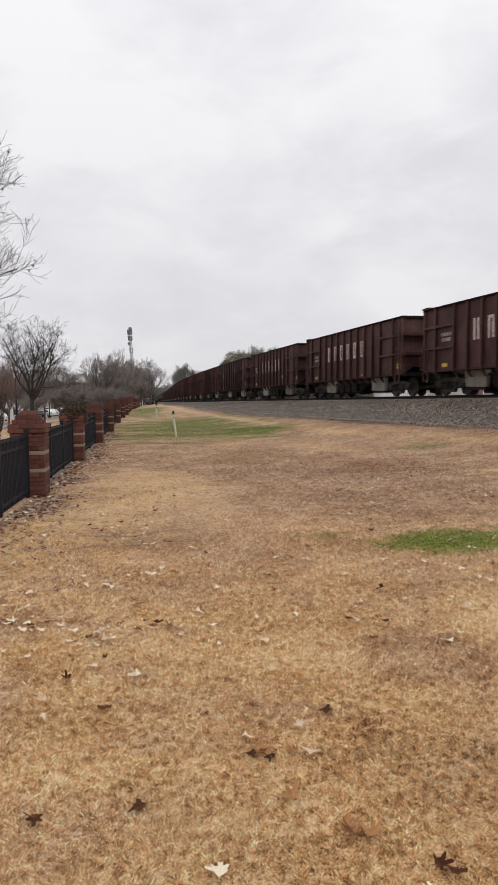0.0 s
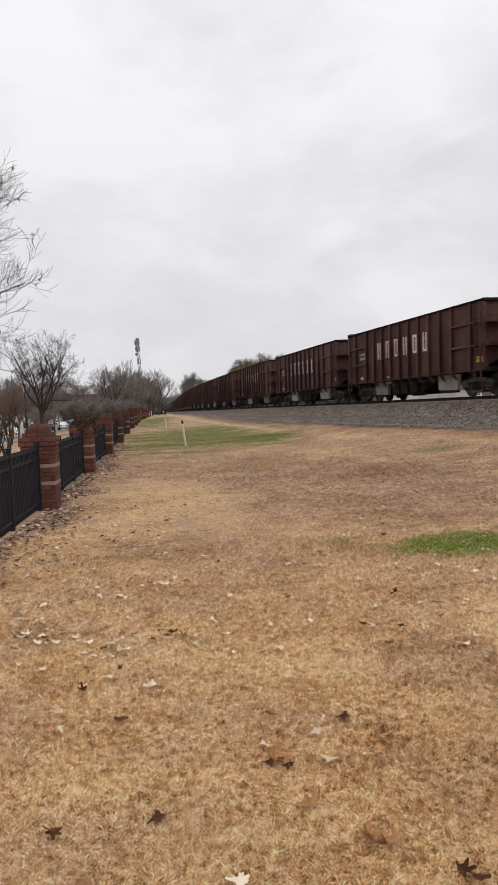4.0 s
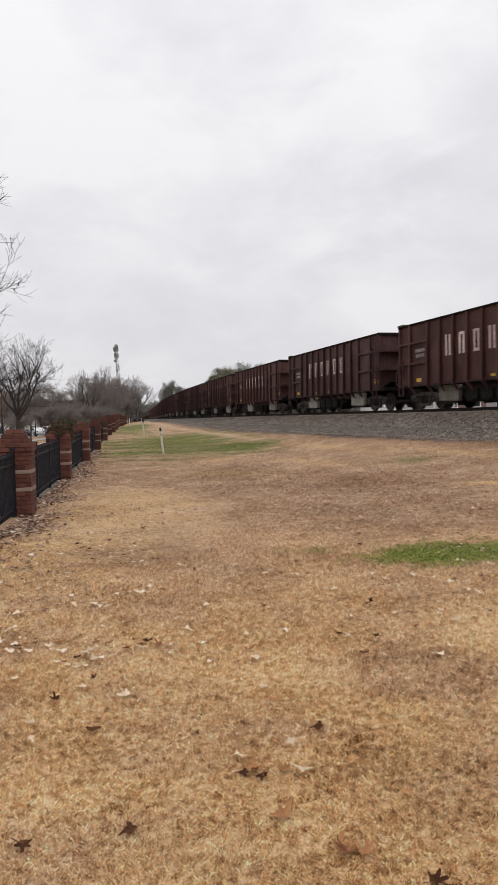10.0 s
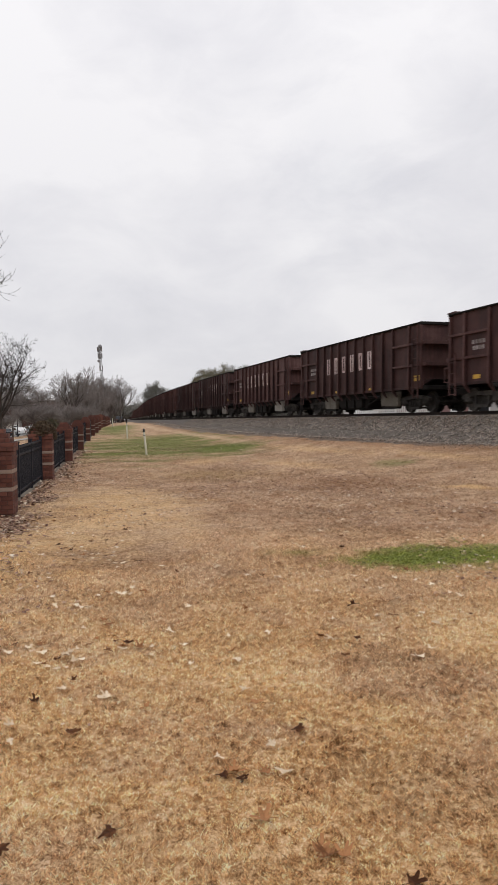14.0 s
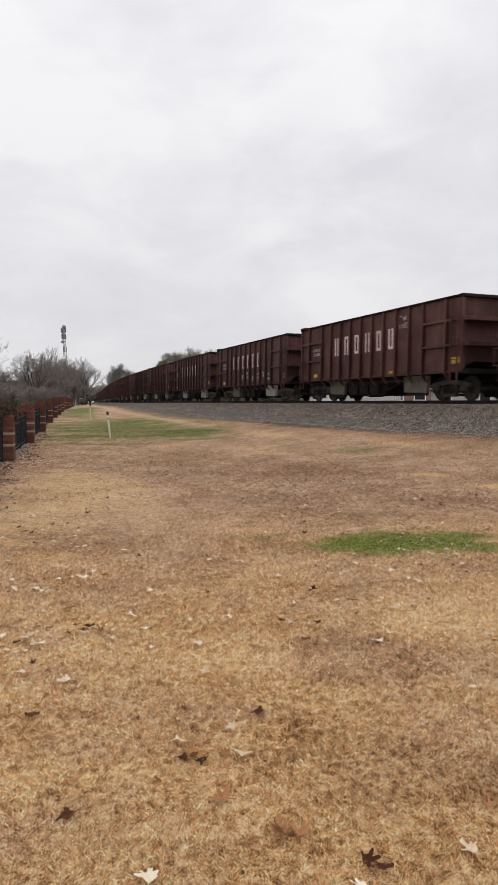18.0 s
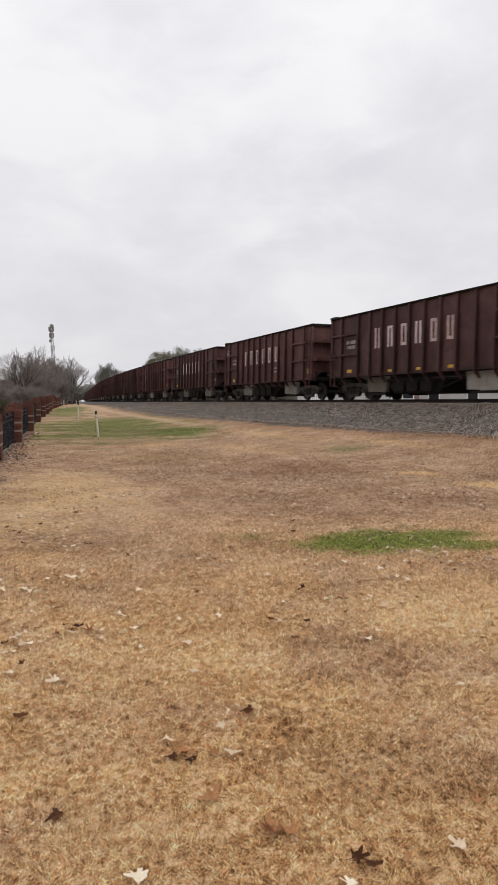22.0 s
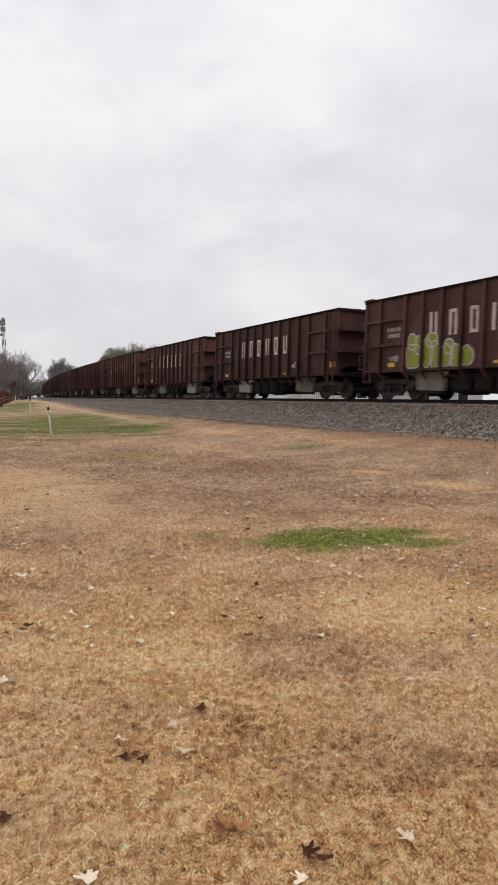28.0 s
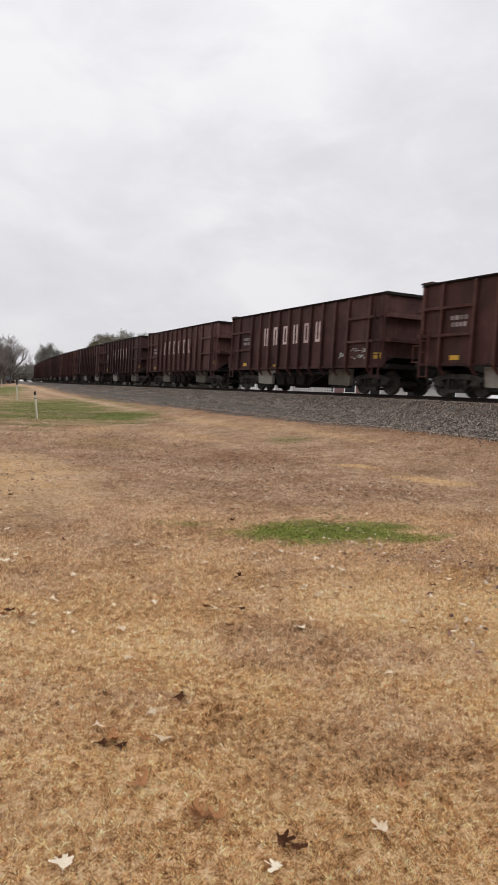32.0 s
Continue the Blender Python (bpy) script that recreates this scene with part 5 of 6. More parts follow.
def build_building(name, x, y, w, d, h, wall, roof, label, turn=0.0, gable=False, rows=1, cols=4, z=None):
    root = tagged(empty(name), label, "building")
    z = float(ground_z(x, y)) - 0.2 if z is None else z
    root.matrix_basis = pose(x, y, z, 0, 0, turn)
    part("wall", Shape().box(-w / 2, w / 2, -d / 2, d / 2, 0, h), wall, root)
    if gable:
        part("roof", Shape().prism([(-d / 2 - 0.4, h), (0, h + d * 0.3), (d / 2 + 0.4, h), (d / 2 + 0.4, h + 0.15), (0, h + d * 0.3 + 0.18), (-d / 2 - 0.4, h + 0.15)], "x", -w / 2 - 0.4, w / 2 + 0.4), roof, root)
    else:
        part("roof", Shape().box(-w / 2 - 0.25, w / 2 + 0.25, -d / 2 - 0.25, d / 2 + 0.25, h, h + 0.35), roof, root)
    for s in (-1, 1):
        for r in range(rows):
            for c in range(cols):
                wx = -w / 2 + w * (c + 0.5) / cols
                wz = 0.9 + r * 2.9
                y0, y1 = sorted((s * (d / 2 - 0.05), s * (d / 2 + 0.05)))
                fr = Shape().box(wx - 0.62, wx - 0.5, y0, y1, wz, wz + 1.6).box(wx + 0.5, wx + 0.62, y0, y1, wz, wz + 1.6).box(wx - 0.62, wx + 0.62, y0, y1, wz + 1.6, wz + 1.74).box(wx - 0.68, wx + 0.68, y0, y1, wz - 0.12, wz)
                win = part("window", fr, M["trim_white"], root, "white-framed window")
                y0, y1 = sorted((s * (d / 2 - 0.02), s * (d / 2 + 0.02)))
                part("pane", Shape().box(wx - 0.5, wx + 0.5, y0, y1, wz, wz + 1.6), M["glass_dark"], win)
    return root


build_building("brick_building", -13.2, 150.0, 9.0, 16.0, 6.2, M["wall_red"], M["trim_white"], "low dark red brick building with a white roof edge", 4)
build_building("brick_building", -33.0, 172.0, 34.0, 16.0, 8.2, M["wall_red"], M["roof_grey"], "dark red brick building behind bare trees", 2, rows=2)
build_building("pale_building", -27.0, 152.0, 12.0, 8.0, 4.2, M["wall_pale"], M["roof_grey"], "pale building with white-framed windows across the street", 4, cols=6)
build_building("house", 33.0, 72.0, 9.0, 9.0, 4.4, M["wall_mauve"], M["roof_grey"], "mauve brick house with white-trimmed windows beyond the track", -28, True, 1, 4, 1.2)
build_building("house", 43.5, 70.0, 12.0, 9.0, 2.6, M["wall_pale"], M["roof_grey"], "low house with a grey shingle roof beyond the track", -30, True, 1, 3, 0.6)
build_building("house", 27.0, 96.0, 10.0, 9.0, 3.2, M["wall_pale"], M["roof_grey"], "pale house with a grey roof beyond the track", -20, True, 1, 3, 0.9)


def build_board_fence():
    root = tagged(empty("board_fence"), "pale board fence beyond the railway track", "fence")
    root.matrix_basis = pose(22.0, 66.0, 1.0, 0, 0, -18)
    bd = Shape().prism([(-0.075, 0), (0.075, 0), (0.075, 1.55), (0, 1.65), (-0.075, 1.55)], "y", -0.012, 0.012).mesh("board", M["wall_pale"])
    for k in range(46):
        part("board", bd, None, root).location = (k * 0.19, 0, 0)
    for z in (0.35, 1.2):
        part("rail", Shape().box(-0.1, 8.75, 0.014, 0.06, z, z + 0.09), M["wall_pale"], root)


build_board_fence()


def build_vehicle(x, y, turn, paint, label, tall=1.45, z=None):
    root = tagged(empty("parked_car"), label, "car", "parked cars")
    root.matrix_basis = pose(x, y, float(ground_z(x, y)) + 0.03 if z is None else z, 0, 0, turn)
    body = Shape().prism([(-2.15, 0.3), (2.15, 0.3), (2.2, 0.62), (2.05, 0.82), (1.1, 0.92), (0.5, tall - 0.05), (0.2, tall), (-1.1, tall), (-1.35, tall - 0.06), (-1.9, 0.96), (-2.2, 0.9), (-2.22, 0.5)], "x", -0.88, 0.88)
    part("body", body, paint, root, bevel=0.05)
    for s in (-1, 1):
        a, b = sorted((s * 0.875, s * 0.892))
        part("side_window", Shape().prism([(0.95, 0.93), (0.42, tall - 0.1), (-1.05, tall - 0.1), (-1.6, 0.97)], "x", a, b), M["glass_dark"], root)
        for yy in (-1.35, 1.35):
            w = part("wheel", Shape().lathe([(s * 0.70, 0.32), (s * 0.72, 0.33), (s * 0.90, 0.33), (s * 0.91, 0.31), (s * 0.91, 0.2)], "x", 16, 0, (0, yy, 0.33)), M["rubber"], root)
            part("rim", Shape().lathe([(s * 0.885, 0.2), (s * 0.915, 0.19)], "x", 12, 0, (0, yy, 0.33)), M["paint_silver"], w)
    part("windscreen", Shape().prism([(1.09, 0.93), (0.53, tall - 0.05), (0.50, tall - 0.03), (1.14, 0.93)], "x", -0.74, 0.74), M["glass_dark"], root)
    for s in (-0.62, 0.62):
        part("headlight", Shape().box(s - 0.18, s + 0.18, 2.14, 2.215, 0.6, 0.76), M["panel_white"], root, bevel=0.02)
        part("tail_light", Shape().box(s - 0.16, s + 0.16, -2.235, -2.19, 0.66, 0.86), M["brick"], root, "red tail light")


for x, y, turn, paint, label in ((-19.0, 134, 30, "paint_white", "white parked car at the kerb"), (-21.4, 133, 30, "paint_dark", "dark parked car at the kerb"), (-23.6, 132, 30, "paint_silver", "silver parked car at the kerb"),
                                 (-16.8, 135, 30, "paint_silver", "silver parked car at the kerb"), (-27.5, 131, 30, "paint_white", "white parked car at the kerb")):
    build_vehicle(x, y, turn, M[paint], label)
build_vehicle(-0.9, 186.0, 6, M["paint_dark"], "dark parked vehicle by the distant track", 1.7)


def build_lamp(x, y, h):
    root = tagged(empty("street_lamp"), "dark post lamp with a lantern head", "street lamp")
    root.location = (x, y, float(ground_z(x, y)))
    part("post", Shape().lathe([(0, 0.14), (0.25, 0.14), (0.3, 0.07), (h - 0.7, 0.05), (h - 0.66, 0.1), (h - 0.62, 0.05)], "z", 10), M["fence_black"], root)
    part("lantern", Shape().lathe([(h - 0.62, 0.12), (h - 0.2, 0.2)], "z", 8), M["panel_white"], root, "pale glass lantern")
    part("hood", Shape().lathe([(h - 0.2, 0.24), (h - 0.08, 0.1), (h, 0.02)], "z", 8), M["fence_black"], root)


build_lamp(-11.0, 59.0, 4.6)
build_lamp(-12.5, 88.0, 5.0)


# ------------------------------------------------------------------ fallen leaves
def oak_leaf(seed, length, width, curl):
    """A lobed leaf: blunt lobes with deep bays between them, folded along its rib, bent and curled at the tips."""
    rng = random.Random(seed)
    n, rings = 40, 4
    tips = [(0.0, 1.0)]
    for a, r in ((0.85, 0.80), (1.75, 0.85), (2.55, 0.55)):
        tips += [(a + rng.uniform(-0.25, 0.25), r * rng.uniform(0.45, 1.1)), (-a + rng.uniform(-0.25, 0.25), r * rng.uniform(0.45, 1.1))]
    fold, bend, twist = rng.uniform(0.05, 0.4), rng.uniform(-0.35, 0.3), rng.uniform(-0.4, 0.4)
    ph = rng.uniform(0, 6.28)
    v = [(0.0, 0.0, 0.0)]
    for k in range(1, rings + 1):
        f = k / rings
        for i in range(n):
            a = 2 * math.pi * i / n
            reach = 0.40
            for c, r in tips:
                d = (a - c + math.pi) % (2 * math.pi) - math.pi
                reach = max(reach, r * math.exp(-(d / 0.30) ** 4))
            q = f * reach
            px, py = q * math.sin(a) * width * 2, q * math.cos(a) * length * 0.55
            z = fold * abs(px) + bend * py * py / length * 2 + twist * px * py / length * 3 + curl * q * q + 0.004 * math.sin(3 * a + ph) * f
            v.append((px, py, z))
    f = [(0, 1 + i, 1 + (i + 1) % n) for i in range(n)]
    for k in range(rings - 1):
        o, p = 1 + k * n, 1 + (k + 1) * n
        f += [(o + i, p + i, p + (i + 1) % n, o + (i + 1) % n) for i in range(n)]
    low = min(p[2] for p in v)
    s = Shape().add([(p[0], p[1], p[2] - low) for p in v], f)
    s.tube((0, -length * 0.48, 0.004 - low * 0.5), (0, -length * 0.1, -low), 0.0014, n=4)
    return s


# single leaves: x, y, size
PALE = [(0.19, 2.24, 1.0), (1.87, 4.2, 1.15), (1.02, 4.93, 0.95), (-0.4, 4.73, 1.0), (-0.35, 4.64, 1.05), (-0.38, 4.83, 0.8), (-0.12, 4.02, 1.05), (-0.93, 4.96, 0.9), (-1.05, 5.2, 0.9), (-1.07, 5.1, 0.7), (-0.81, 4.4, 0.85),
        (-0.61, 3.76, 0.65), (-0.58, 3.55, 0.6), (0.68, 3.24, 0.75), (0.68, 2.96, 0.95), (0.4, 3.16, 0.6), (0.67, 3.92, 0.85), (0.3, 5.12, 0.85), (0.52, 5.79, 0.8), (0.4, 4.81, 0.75), (0.4, 4.42, 0.6), (0.7, 4.39, 1.0),
        (-0.5, 4.59, 0.7), (-0.45, 4.55, 0.6), (-0.68, 5.01, 0.7), (-0.98, 4.53, 0.6), (1.42, 4.68, 1.0), (1.71, 6.05, 0.8), (1.96, 5.2, 0.9), (2.32, 5.15, 0.6)]
PALE_FAR = [(2.08, 8.05, 1.15), (0.98, 7.34, 1.1), (2.3, 4.86, 0.9), (2.25, 6.25, 0.7), (1.5, 6.72, 1.0), (1.22, 6.88, 0.9), (0.4, 7.53, 1.0), (-0.03, 6.27, 1.0), (-0.07, 6.37, 0.8), (0.03, 6.3, 0.9), (-0.42, 6.02, 1.0), (-1.03, 5.9, 1.0),
            (-0.38, 4.21, 0.7), (1.58, 5.15, 0.6), (2.8, 5.44, 0.9), (2.55, 6.29, 0.8), (2.18, 11.65, 1.2), (2.66, 9.17, 1.2), (0.87, 2.05, 0.75), (1.32, 2.14, 0.8), (2.09, 3.4, 0.6), (3.4, 4.57, 0.8), (3.18, 4.64, 0.7), (2.76, 5.55, 0.8),
            (2.62, 5.06, 0.55), (3.6, 5.01, 0.8), (3.3, 4.39, 0.7)]
BROWN = [(0.70, 2.38, 0.9), (0.755, 2.36, 0.9), (0.68, 2.41, 0.8), (0.94, 2.17, 0.8), (-0.08, 2.67, 1.15), (0.52, 2.65, 1.0), (-0.48, 2.66, 0.8), (0.46, 3.04, 0.9), (0.41, 3.01, 0.8), (0.49, 2.97, 0.7), (0.6, 3.0, 0.8), (0.85, 3.37, 1.0),
         (0.69, 3.75, 0.9), (-0.29, 3.57, 0.95), (-0.14, 5.4, 0.9), (-0.17, 5.52, 0.8), (0.01, 4.92, 1.0), (-0.03, 4.89, 0.8), (1.4, 4.33, 0.8), (0.1, 3.8, 0.7), (1.88, 5.53, 1.0), (-0.52, 4.05, 0.8), (1.97, 3.89, 0.6), (-0.97, 7.36, 0.9),
         (-0.33, 4.34, 0.6), (0.09, 4.85, 0.9), (0.97, 2.11, 0.75), (1.54, 2.37, 0.6), (2.65, 4.07, 0.6), (1.37, 4.75, 0.7)]
DRIFTS = [  # x, y, spread, leaves: small gatherings of leaves
    (-1.0, 5.05, 0.12, 10), (-0.7, 5.0, 0.07, 4), (-0.40, 4.68, 0.12, 8), (-0.35, 6.05, 0.16, 6), (-0.1, 6.4, 0.16, 8), (2.17, 8.32, 0.3, 4), (-0.9, 9.0, 0.5, 8), (3.2, 6.3, 0.5, 6), (0.6, 7.4, 0.4, 7), (6.0, 10.5, 0.6, 16), (-0.2, 8.2, 0.12, 7), (-0.12, 7.6, 0.12, 6), (0.1, 4.95, 0.16, 5)]


def build_leaves():
    rng = random.Random(8)
    pale = [oak_leaf(s, 0.105, 0.034, c).mesh("oak_leaf", M["leaf_pale"]) for s, c in ((1, 0.006), (2, 0.014), (3, -0.012), (4, 0.02), (9, 0.01))]
    brown = [oak_leaf(s, 0.112, 0.034, c).mesh("oak_leaf", M["leaf_brown"]) for s, c in ((5, 0.015), (6, 0.03), (7, -0.02), (8, 0.02), (10, 0.01))]
    spots = [(x, y, size, 1) for x, y, size in PALE + PALE_FAR] + [(x, y, size, 0) for x, y, size in BROWN]
    for x, y, s, n in DRIFTS:
        spots += [(x + rng.gauss(0, s), y + rng.gauss(0, s * 1.1), rng.uniform(0.5, 0.95), 1 if rng.random() < 0.5 else 0) for k in range(n)]
    while len(spots) < 299:
        a, d = radians(rng.uniform(-14, 41)), 4.6 + 9.4 * rng.random() ** 0.9
        x, y = d * math.sin(a), d * math.cos(a)
        if noise.noise(Vector((x * 0.7, y * 0.5, 3.3))) < rng.uniform(-0.35, 0.25):
            continue
        spots.append((x, y, rng.uniform(0.5, 0.95), 1 if rng.random() < 0.6 else 0))
    for x, y, size, is_pale in spots:
        me = rng.choice(pale if is_pale else brown)
        o = new("oak_leaf", me)
        tagged(o, "bleached dry oak leaf on the dormant grass" if is_pale else "curled brown oak leaf on the dormant grass", "leaf", "fallen leaves")
        o.matrix_basis = pose(x, y, float(ground_z(x, y)) + 0.019, rng.uniform(-9, 9), rng.uniform(-9, 9), rng.uniform(0, 360)) @ Matrix.Diagonal((size, size, size, 1))


build_leaves()


def build_litter():
    """Small leaf scraps: a drift along the fence and a thin scatter over the lawn."""
    nr = np.random.default_rng(12)
    xs, ys = [], []
    for k in range(3600):
        y = nr.uniform(5.5, 34)
        xs.append(fence_x(y) + 0.10 + abs(nr.normal(0, 0.20)))
        ys.append(y)
    for cy in (14.6, 21.5, 10.6, 11.6):
        for k in range(330):
            ys.append(cy + nr.normal(0, 0.45))
            xs.append(fence_x(cy) + 0.25 + abs(nr.normal(0, 0.30)))
    for cx, cy, sx, sy, n in ((5.3, 16.2, 1.3, 1.8, 2200), (2.7, 20.0, 1.3, 1.9, 1700), (6.0, 10.6, 0.8, 0.7, 700), (2.4, 16.0, 0.9, 0.6, 500)):
        xs += list(nr.normal(cx, sx, n))
        ys += list(nr.normal(cy, sy, n))
    while len(xs) < 21000:
        a, d = radians(nr.uniform(-13, 41)), 3.6 + 36 * nr.random() ** 1.25
        x, y = d * math.sin(a), d * math.cos(a)
        if noise.noise(Vector((x * 0.35, y * 0.25, 7.7))) + 0.4 * noise.noise(Vector((x * 1.5, y * 1.1, 1.7))) > nr.uniform(-0.15, 0.6):
            xs.append(x)
            ys.append(y)
    x, y = np.array(xs), np.array(ys)
    keep = side_of_track(x, y) > 4.2
    x, y = x[keep], y[keep]
    n = len(x)
    c = np.stack([x, y, ground_z(x, y) + nr.uniform(0.014, 0.034, n)], -1)
    th = nr.uniform(0, 2 * np.pi, n)
    s = nr.uniform(0.009, 0.030, n)[:, None] * (1 + 0.018 * np.hypot(x, y)[:, None]) * np.where(x < FENCE_X + 1.0, 1.5, 1.0)[:, None]
    a = np.stack([np.cos(th), np.sin(th), nr.normal(0, 0.2, n)], -1) * s
    b = np.stack([-np.sin(th), np.cos(th), nr.normal(0, 0.2, n)], -1) * s * 0.6
    up = np.array([0, 0, 1.0]) * s * nr.uniform(-0.3, 0.5, (n, 1))
    v = np.stack([c - a, c - a * 0.2 + b, c + a + up, c + a * 0.15 - b], 1)
    me = fast_mesh("leaf_litter", v.reshape(-1, 3), np.arange(n * 4), 4, [M["litter"], M["scrap_pale"]], (nr.random(n) < np.where(x < np.array([float(fence_x(q)) for q in y]) + 1.1, 0.22, np.where(y < 15, 0.42, 0.12))).astype(int))
    tagged(new("leaf_litter", me), "scattered scraps of dry brown leaves", "leaf litter", kind="stuff")


build_litter()


# ------------------------------------------------------------------ grass blades and ballast stones
def blade_material(name, tones):
    m = bpy.data.materials.new(name)
    m.use_nodes = True
    t = m.node_tree
    b = t.nodes["Principled BSDF"]
    co = t.nodes.new("ShaderNodeTexCoord").outputs["Object"]
    col, _ = lawn_tint(t, co)
    r = t.nodes.new("ShaderNodeNewGeometry").outputs["Random Per Island"]
    var = ramp(t, r, [(i / (len(tones) - 1), c) for i, c in enumerate(tones)])
    t.links.new(mixed(t, 1.0, col, var, "MULTIPLY"), b.inputs["Base Color"])
    b.inputs["Roughness"].default_value = 0.8
    b.inputs["Specular IOR Level"].default_value = 0.15
    # thin dry blades let light through
    thin, both = t.nodes.new("ShaderNodeBsdfTranslucent"), t.nodes.new("ShaderNodeMixShader")
    t.links.new(b.inputs["Base Color"].links[0].from_socket, thin.inputs["Color"])
    both.inputs[0].default_value = 0.2
    t.links.new(b.outputs[0], both.inputs[1])
    t.links.new(thin.outputs[0], both.inputs[2])
    t.links.new(both.outputs[0], t.nodes["Material Output"].inputs["Surface"])
    return m


def build_grass():
    nr = np.random.default_rng(21)
    # blades to the square metre thin out evenly with the distance
    rr = np.linspace(1.9, 60, 1200)
    dens = np.exp(np.interp(rr, [1.9, 2.6, 4.0, 6.5, 10, 16, 26, 40, 60], np.log([62000, 54000, 31000, 13000, 4600, 1500, 420, 100, 14])))
    count = np.cumsum(dens * rr * radians(58) * (rr[1] - rr[0]))
    n = int(count[-1])
    r = np.interp(nr.random(n) * count[-1], count, rr)
    a = np.radians(nr.uniform(-15, 43, n))
    x, y, h = r * np.sin(a), r * np.cos(a), np.interp(r, [2, 6, 10, 60], [0.019, 0.024, 0.027, 0.04])

    # tufts: blades stand thick and tall in small clumps, each of which leans its own way, with thatch between
    def lattice(u, v, seed):
        """Even random numbers on a square lattice."""
        q = np.sin(u * 127.1 + v * 311.7 + seed * 74.7) * 43758.5453
        return q - np.floor(q)

    def soft(u, v, seed):
        i, j = np.floor(u), np.floor(v)
        f, g = u - i, v - j
        f, g = f * f * (3 - 2 * f), g * g * (3 - 2 * g)
        return (lattice(i, j, seed) * (1 - f) * (1 - g) + lattice(i + 1, j, seed) * f * (1 - g) + lattice(i, j + 1, seed) * (1 - f) * g + lattice(i + 1, j + 1, seed) * f * g)

    cell = np.where(np.hypot(x, y) < 5, 0.024, np.where(np.hypot(x, y) < 9, 0.034, 0.06))
    c, s = math.cos(0.6), math.sin(0.6)
    u, v = (x * c - y * s) / cell, (x * s + y * c) / cell
    clump = 0.82 * soft(u, v, 1) + 0.18 * soft(u / 3.7 + 9.1, v / 3.7 + 4.3, 2)
    dirt = ((x + 0.15) / 1.75) ** 2 + ((y - 12.6) / 5.0) ** 2
    keep = (nr.random(len(x)) < np.clip((clump - 0.22) / 0.26, 0.25, 1.0)) & (x > FENCE_X + 0.14) & (side_of_track(x, y) > 4.0 + 2.3 * smooth(18, 42, y))
    keep &= nr.random(len(x)) > 0.5 * np.clip(1.6 * (1.1 - dirt), 0, 1)
    x, y, h, clump, u, v, dirt = x[keep], y[keep], h[keep], clump[keep], u[keep], v[keep], dirt[keep]
    n = len(x)
    far = np.hypot(x, y)
    z = ground_z(x, y)
    tall = h * nr.uniform(0.5, 1.2, n) * (0.15 + 1.6 * clump) * np.where(dirt < 1, 0.7, 1.0)
    th = nr.uniform(0, 2 * np.pi, n)
    lean = nr.uniform(0.1, 1.15, n)
    la = 2 * np.pi * lattice(np.floor(u * 0.8), np.floor(v * 0.8), 5) + nr.normal(0, 1.1, n)
    lx, ly = np.cos(la) * lean * tall, np.sin(la) * lean * tall
    w = nr.uniform(0.0006, 0.0012, n) * (1 + 0.33 * np.maximum(far - 2, 0))
    wx, wy = np.cos(th) * w, np.sin(th) * w
    base = np.stack([x, y, z - 0.004], -1)
    p = np.stack([base + np.stack([-wx, -wy, 0 * w], -1), base + np.stack([wx, wy, 0 * w], -1),
                  base + np.stack([lx * 0.45 + wx * 0.7, ly * 0.45 + wy * 0.7, tall * 0.62], -1), base + np.stack([lx, ly, tall * 0.95], -1)], 1)
    i = np.arange(n)[:, None] * 4
    tris = np.concatenate([i + [0, 1, 2], i + [0, 2, 3]], 1).reshape(-1, 3)
    # near tones brightened to offset shade among the blades; far ones stay duller
    near = blade_material("brightened_dormant_blades", [(0.36, 0.34, 0.32), (1.18, 1.14, 1.14), (1.66, 1.62, 1.66), (1.88, 1.90, 2.10)])
    dull = blade_material("dull_dormant_blades", [(0.44, 0.42, 0.41), (0.98, 0.96, 0.98), (1.25, 1.24, 1.28), (1.5, 1.55, 1.7)])
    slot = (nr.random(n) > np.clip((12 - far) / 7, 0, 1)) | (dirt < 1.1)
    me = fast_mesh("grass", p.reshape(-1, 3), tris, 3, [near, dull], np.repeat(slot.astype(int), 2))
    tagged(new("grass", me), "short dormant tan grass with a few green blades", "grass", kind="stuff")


build_grass()


def build_weeds():
    """A patch of small green leaves in the dormant grass."""
    nr = np.random.default_rng(44)
    n = 60000
    x, y = nr.uniform(1.6, 5.4, n), nr.uniform(5.9, 8.6, n)
    d = np.hypot((x - WEEDS[0]) / WEEDS[2], (y - WEEDS[1]) / WEEDS[3])
    rag = np.array([noise.noise(Vector((a * 2.2, b * 3.0, 0.4))) + 0.5 * noise.noise(Vector((a * 7, b * 9, 5.4))) for a, b in zip(x, y)])
    keep = nr.random(n) < np.clip((1.05 - d + 0.55 * rag) / 0.35, 0.0, 1.0) * 0.9
    x, y = x[keep], y[keep]
    n = len(x)
    c = np.stack([x, y, ground_z(x, y) + nr.uniform(0.008, 0.03, n)], -1)
    th = nr.uniform(0, 2 * np.pi, n)
    s = nr.uniform(0.005, 0.012, n)[:, None]
    a = np.stack([np.cos(th), np.sin(th), nr.normal(0.2, 0.45, n)], -1) * s
    b = np.stack([-np.sin(th), np.cos(th), nr.normal(0, 0.35, n)], -1) * s * 0.6
    v = np.stack([c - a, c + b, c + a, c - b], 1)
    me = fast_mesh("green_weeds", v.reshape(-1, 3), np.arange(n * 4), 4, [M["weed"]])
    tagged(new("green_weeds", me), "low patch of bright green weeds in dormant grass", "weeds", kind="stuff")


build_weeds()


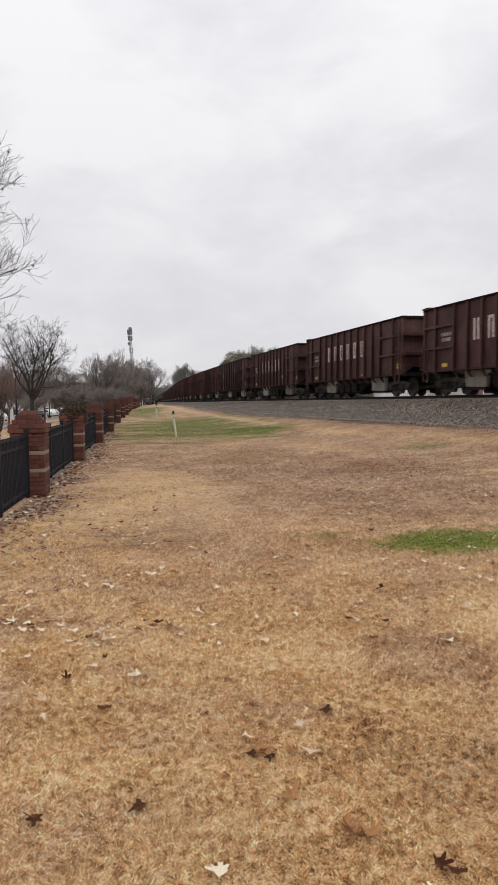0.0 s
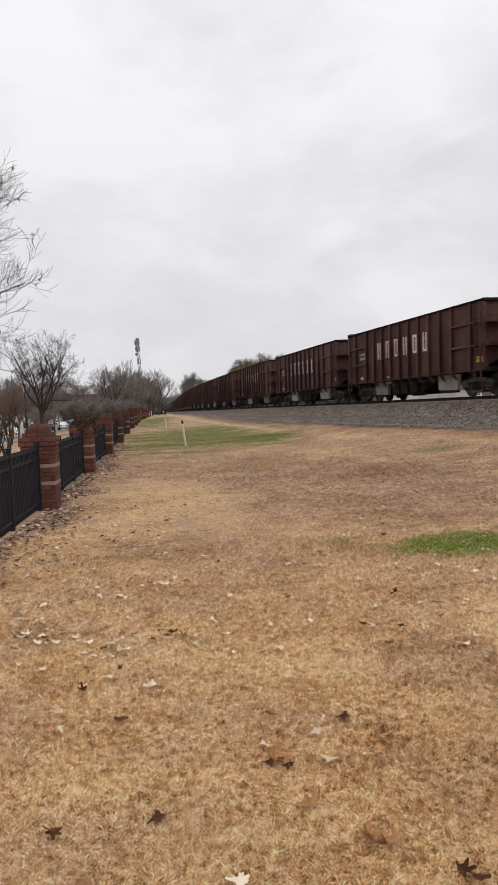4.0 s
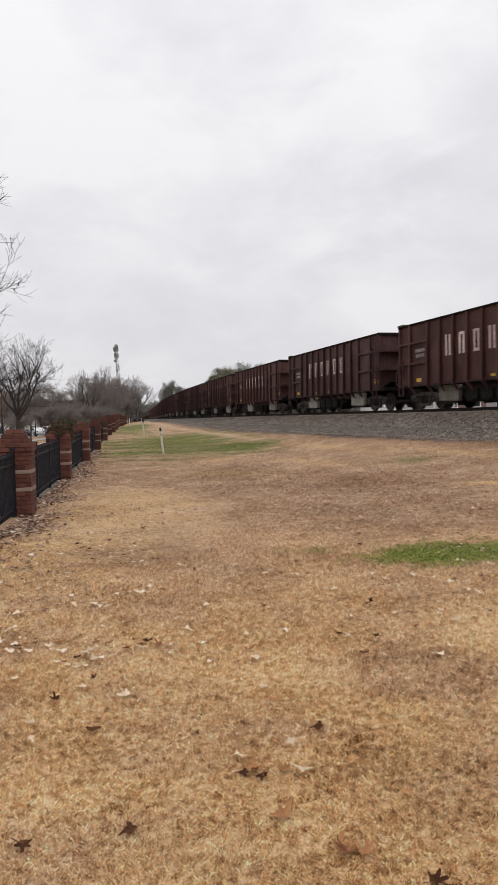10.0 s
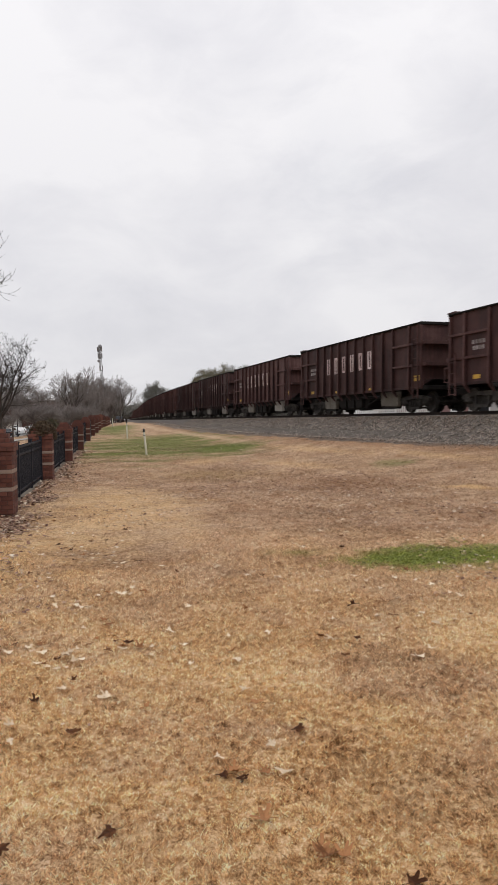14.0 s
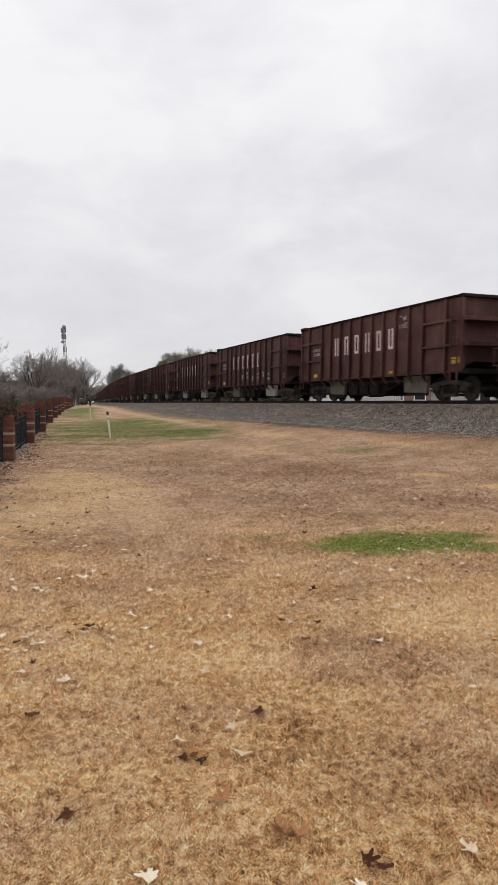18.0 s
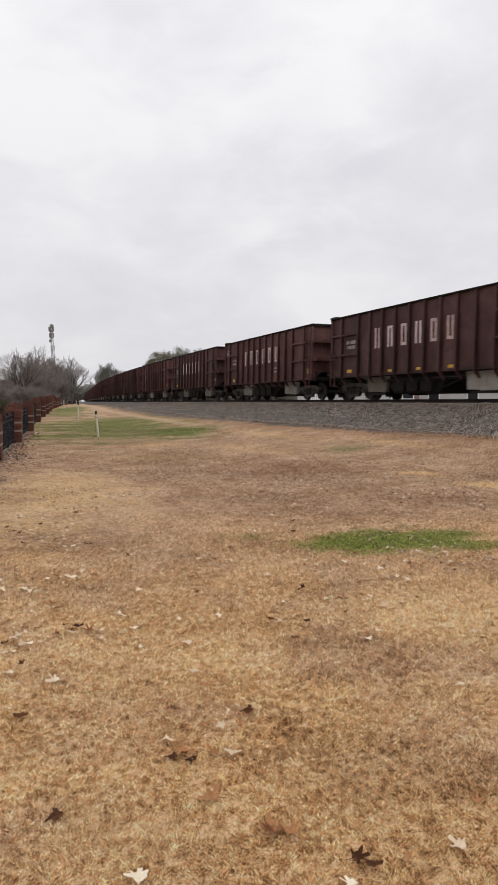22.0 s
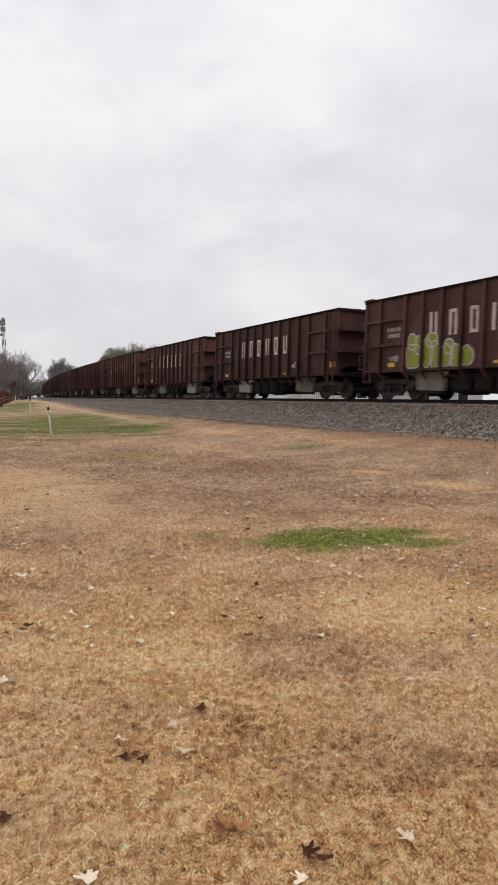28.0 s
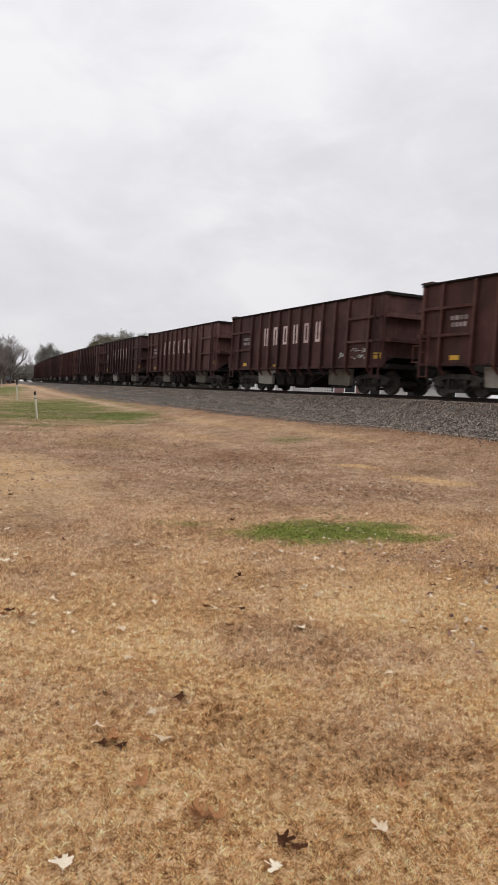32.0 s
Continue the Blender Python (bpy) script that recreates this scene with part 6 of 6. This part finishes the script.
def build_stones():
    """Loose crushed stone on the near face of the ballast bed."""
    nr = np.random.default_rng(31)
    n = 92000
    y = 14 + 64 * nr.random(n) ** 1.6
    off = np.where(nr.random(n) < 0.93, nr.uniform(1.0, 3.85, n), 3.6 + np.minimum(nr.exponential(0.30, n), 1.8))
    off = off + np.where(off > 2.9, smooth(20, 42, y) * 2.3 * nr.random(n), 0)
    h = np.interp(off, [1.0, 1.3, 1.75, 2.1, 2.5, 2.9, 3.3, 3.7, 4.1], [-0.18, -0.18, -0.22, -0.40, -0.62, -0.82, -1.04, -1.26, -1.46])
    slope = (track_x(y + 1) - track_x(y - 1)) / 2
    k = np.sqrt(1 + slope**2)
    c = np.stack([track_x(y) - off / k, y + slope * off / k, np.maximum(track_z(y) + h, ground_z(track_x(y) - off / k, y + slope * off / k)) + 0.012], -1)
    s = nr.uniform(0.011, 0.027, n) * (1 + 0.007 * y)
    base = np.array([(1, 0, 0), (-1, 0, 0), (0, 1, 0), (0, -1, 0), (0, 0, 1), (0, 0, -1)], float)
    q = nr.normal(0, 1, (n, 3, 3))
    q, _ = np.linalg.qr(q)
    jit = nr.uniform(0.6, 1.35, (n, 6, 1))
    v = c[:, None] + np.einsum("vk,nkj->nvj", base, q) * jit * s[:, None, None]
    tri = np.array([(0, 2, 4), (2, 1, 4), (1, 3, 4), (3, 0, 4), (2, 0, 5), (1, 2, 5), (3, 1, 5), (0, 3, 5)])
    f = (np.arange(n)[:, None, None] * 6 + tri[None]).reshape(-1, 3)
    me = fast_mesh("ballast_stones", v.reshape(-1, 3), f, 3, [M["stone"], M["stone_rusty"]], np.repeat((nr.random(n) < np.interp(off, [1.6, 2.6, 3.4, 3.9], [0.85, 0.25, 0.12, 0.6])).astype(int), 8))
    tagged(new("ballast_stones", me), "loose crushed grey ballast stones", "ballast", kind="stuff")


build_stones()


# ------------------------------------------------------------------ what moves
def motions():
    times = [0.5 * k for k in range(65)]
    for n, car in CARS.items():
        walk(car, [(t, car_pose(n, t)) for t in times])
    # all axles roll at the same rate: two keyed ones, and the rest share their keys
    sets = {-1: [], 1: []}
    for car in CARS.values():
        for o in car.children_recursive:
            if o.name.startswith("wheelset"):
                sets[-1 if o.location.y < 0 else 1].append(o)
    for d, axles in sets.items():
        rows = []
        for k in range(0, 961):
            t = k / FPS
            rows.append((t, pose(0, d * 0.89, 0.457, math.degrees((17.5 * t - 0.01 * t * t) / 0.457) % 360)))
        walk(axles[0], rows)
        keys = axles[0].animation_data
        for o in axles[1:]:
            o.rotation_mode = "QUATERNION"
            data = o.animation_data_create()
            data.action = keys.action
            data.action_slot = keys.action_slot


motions()
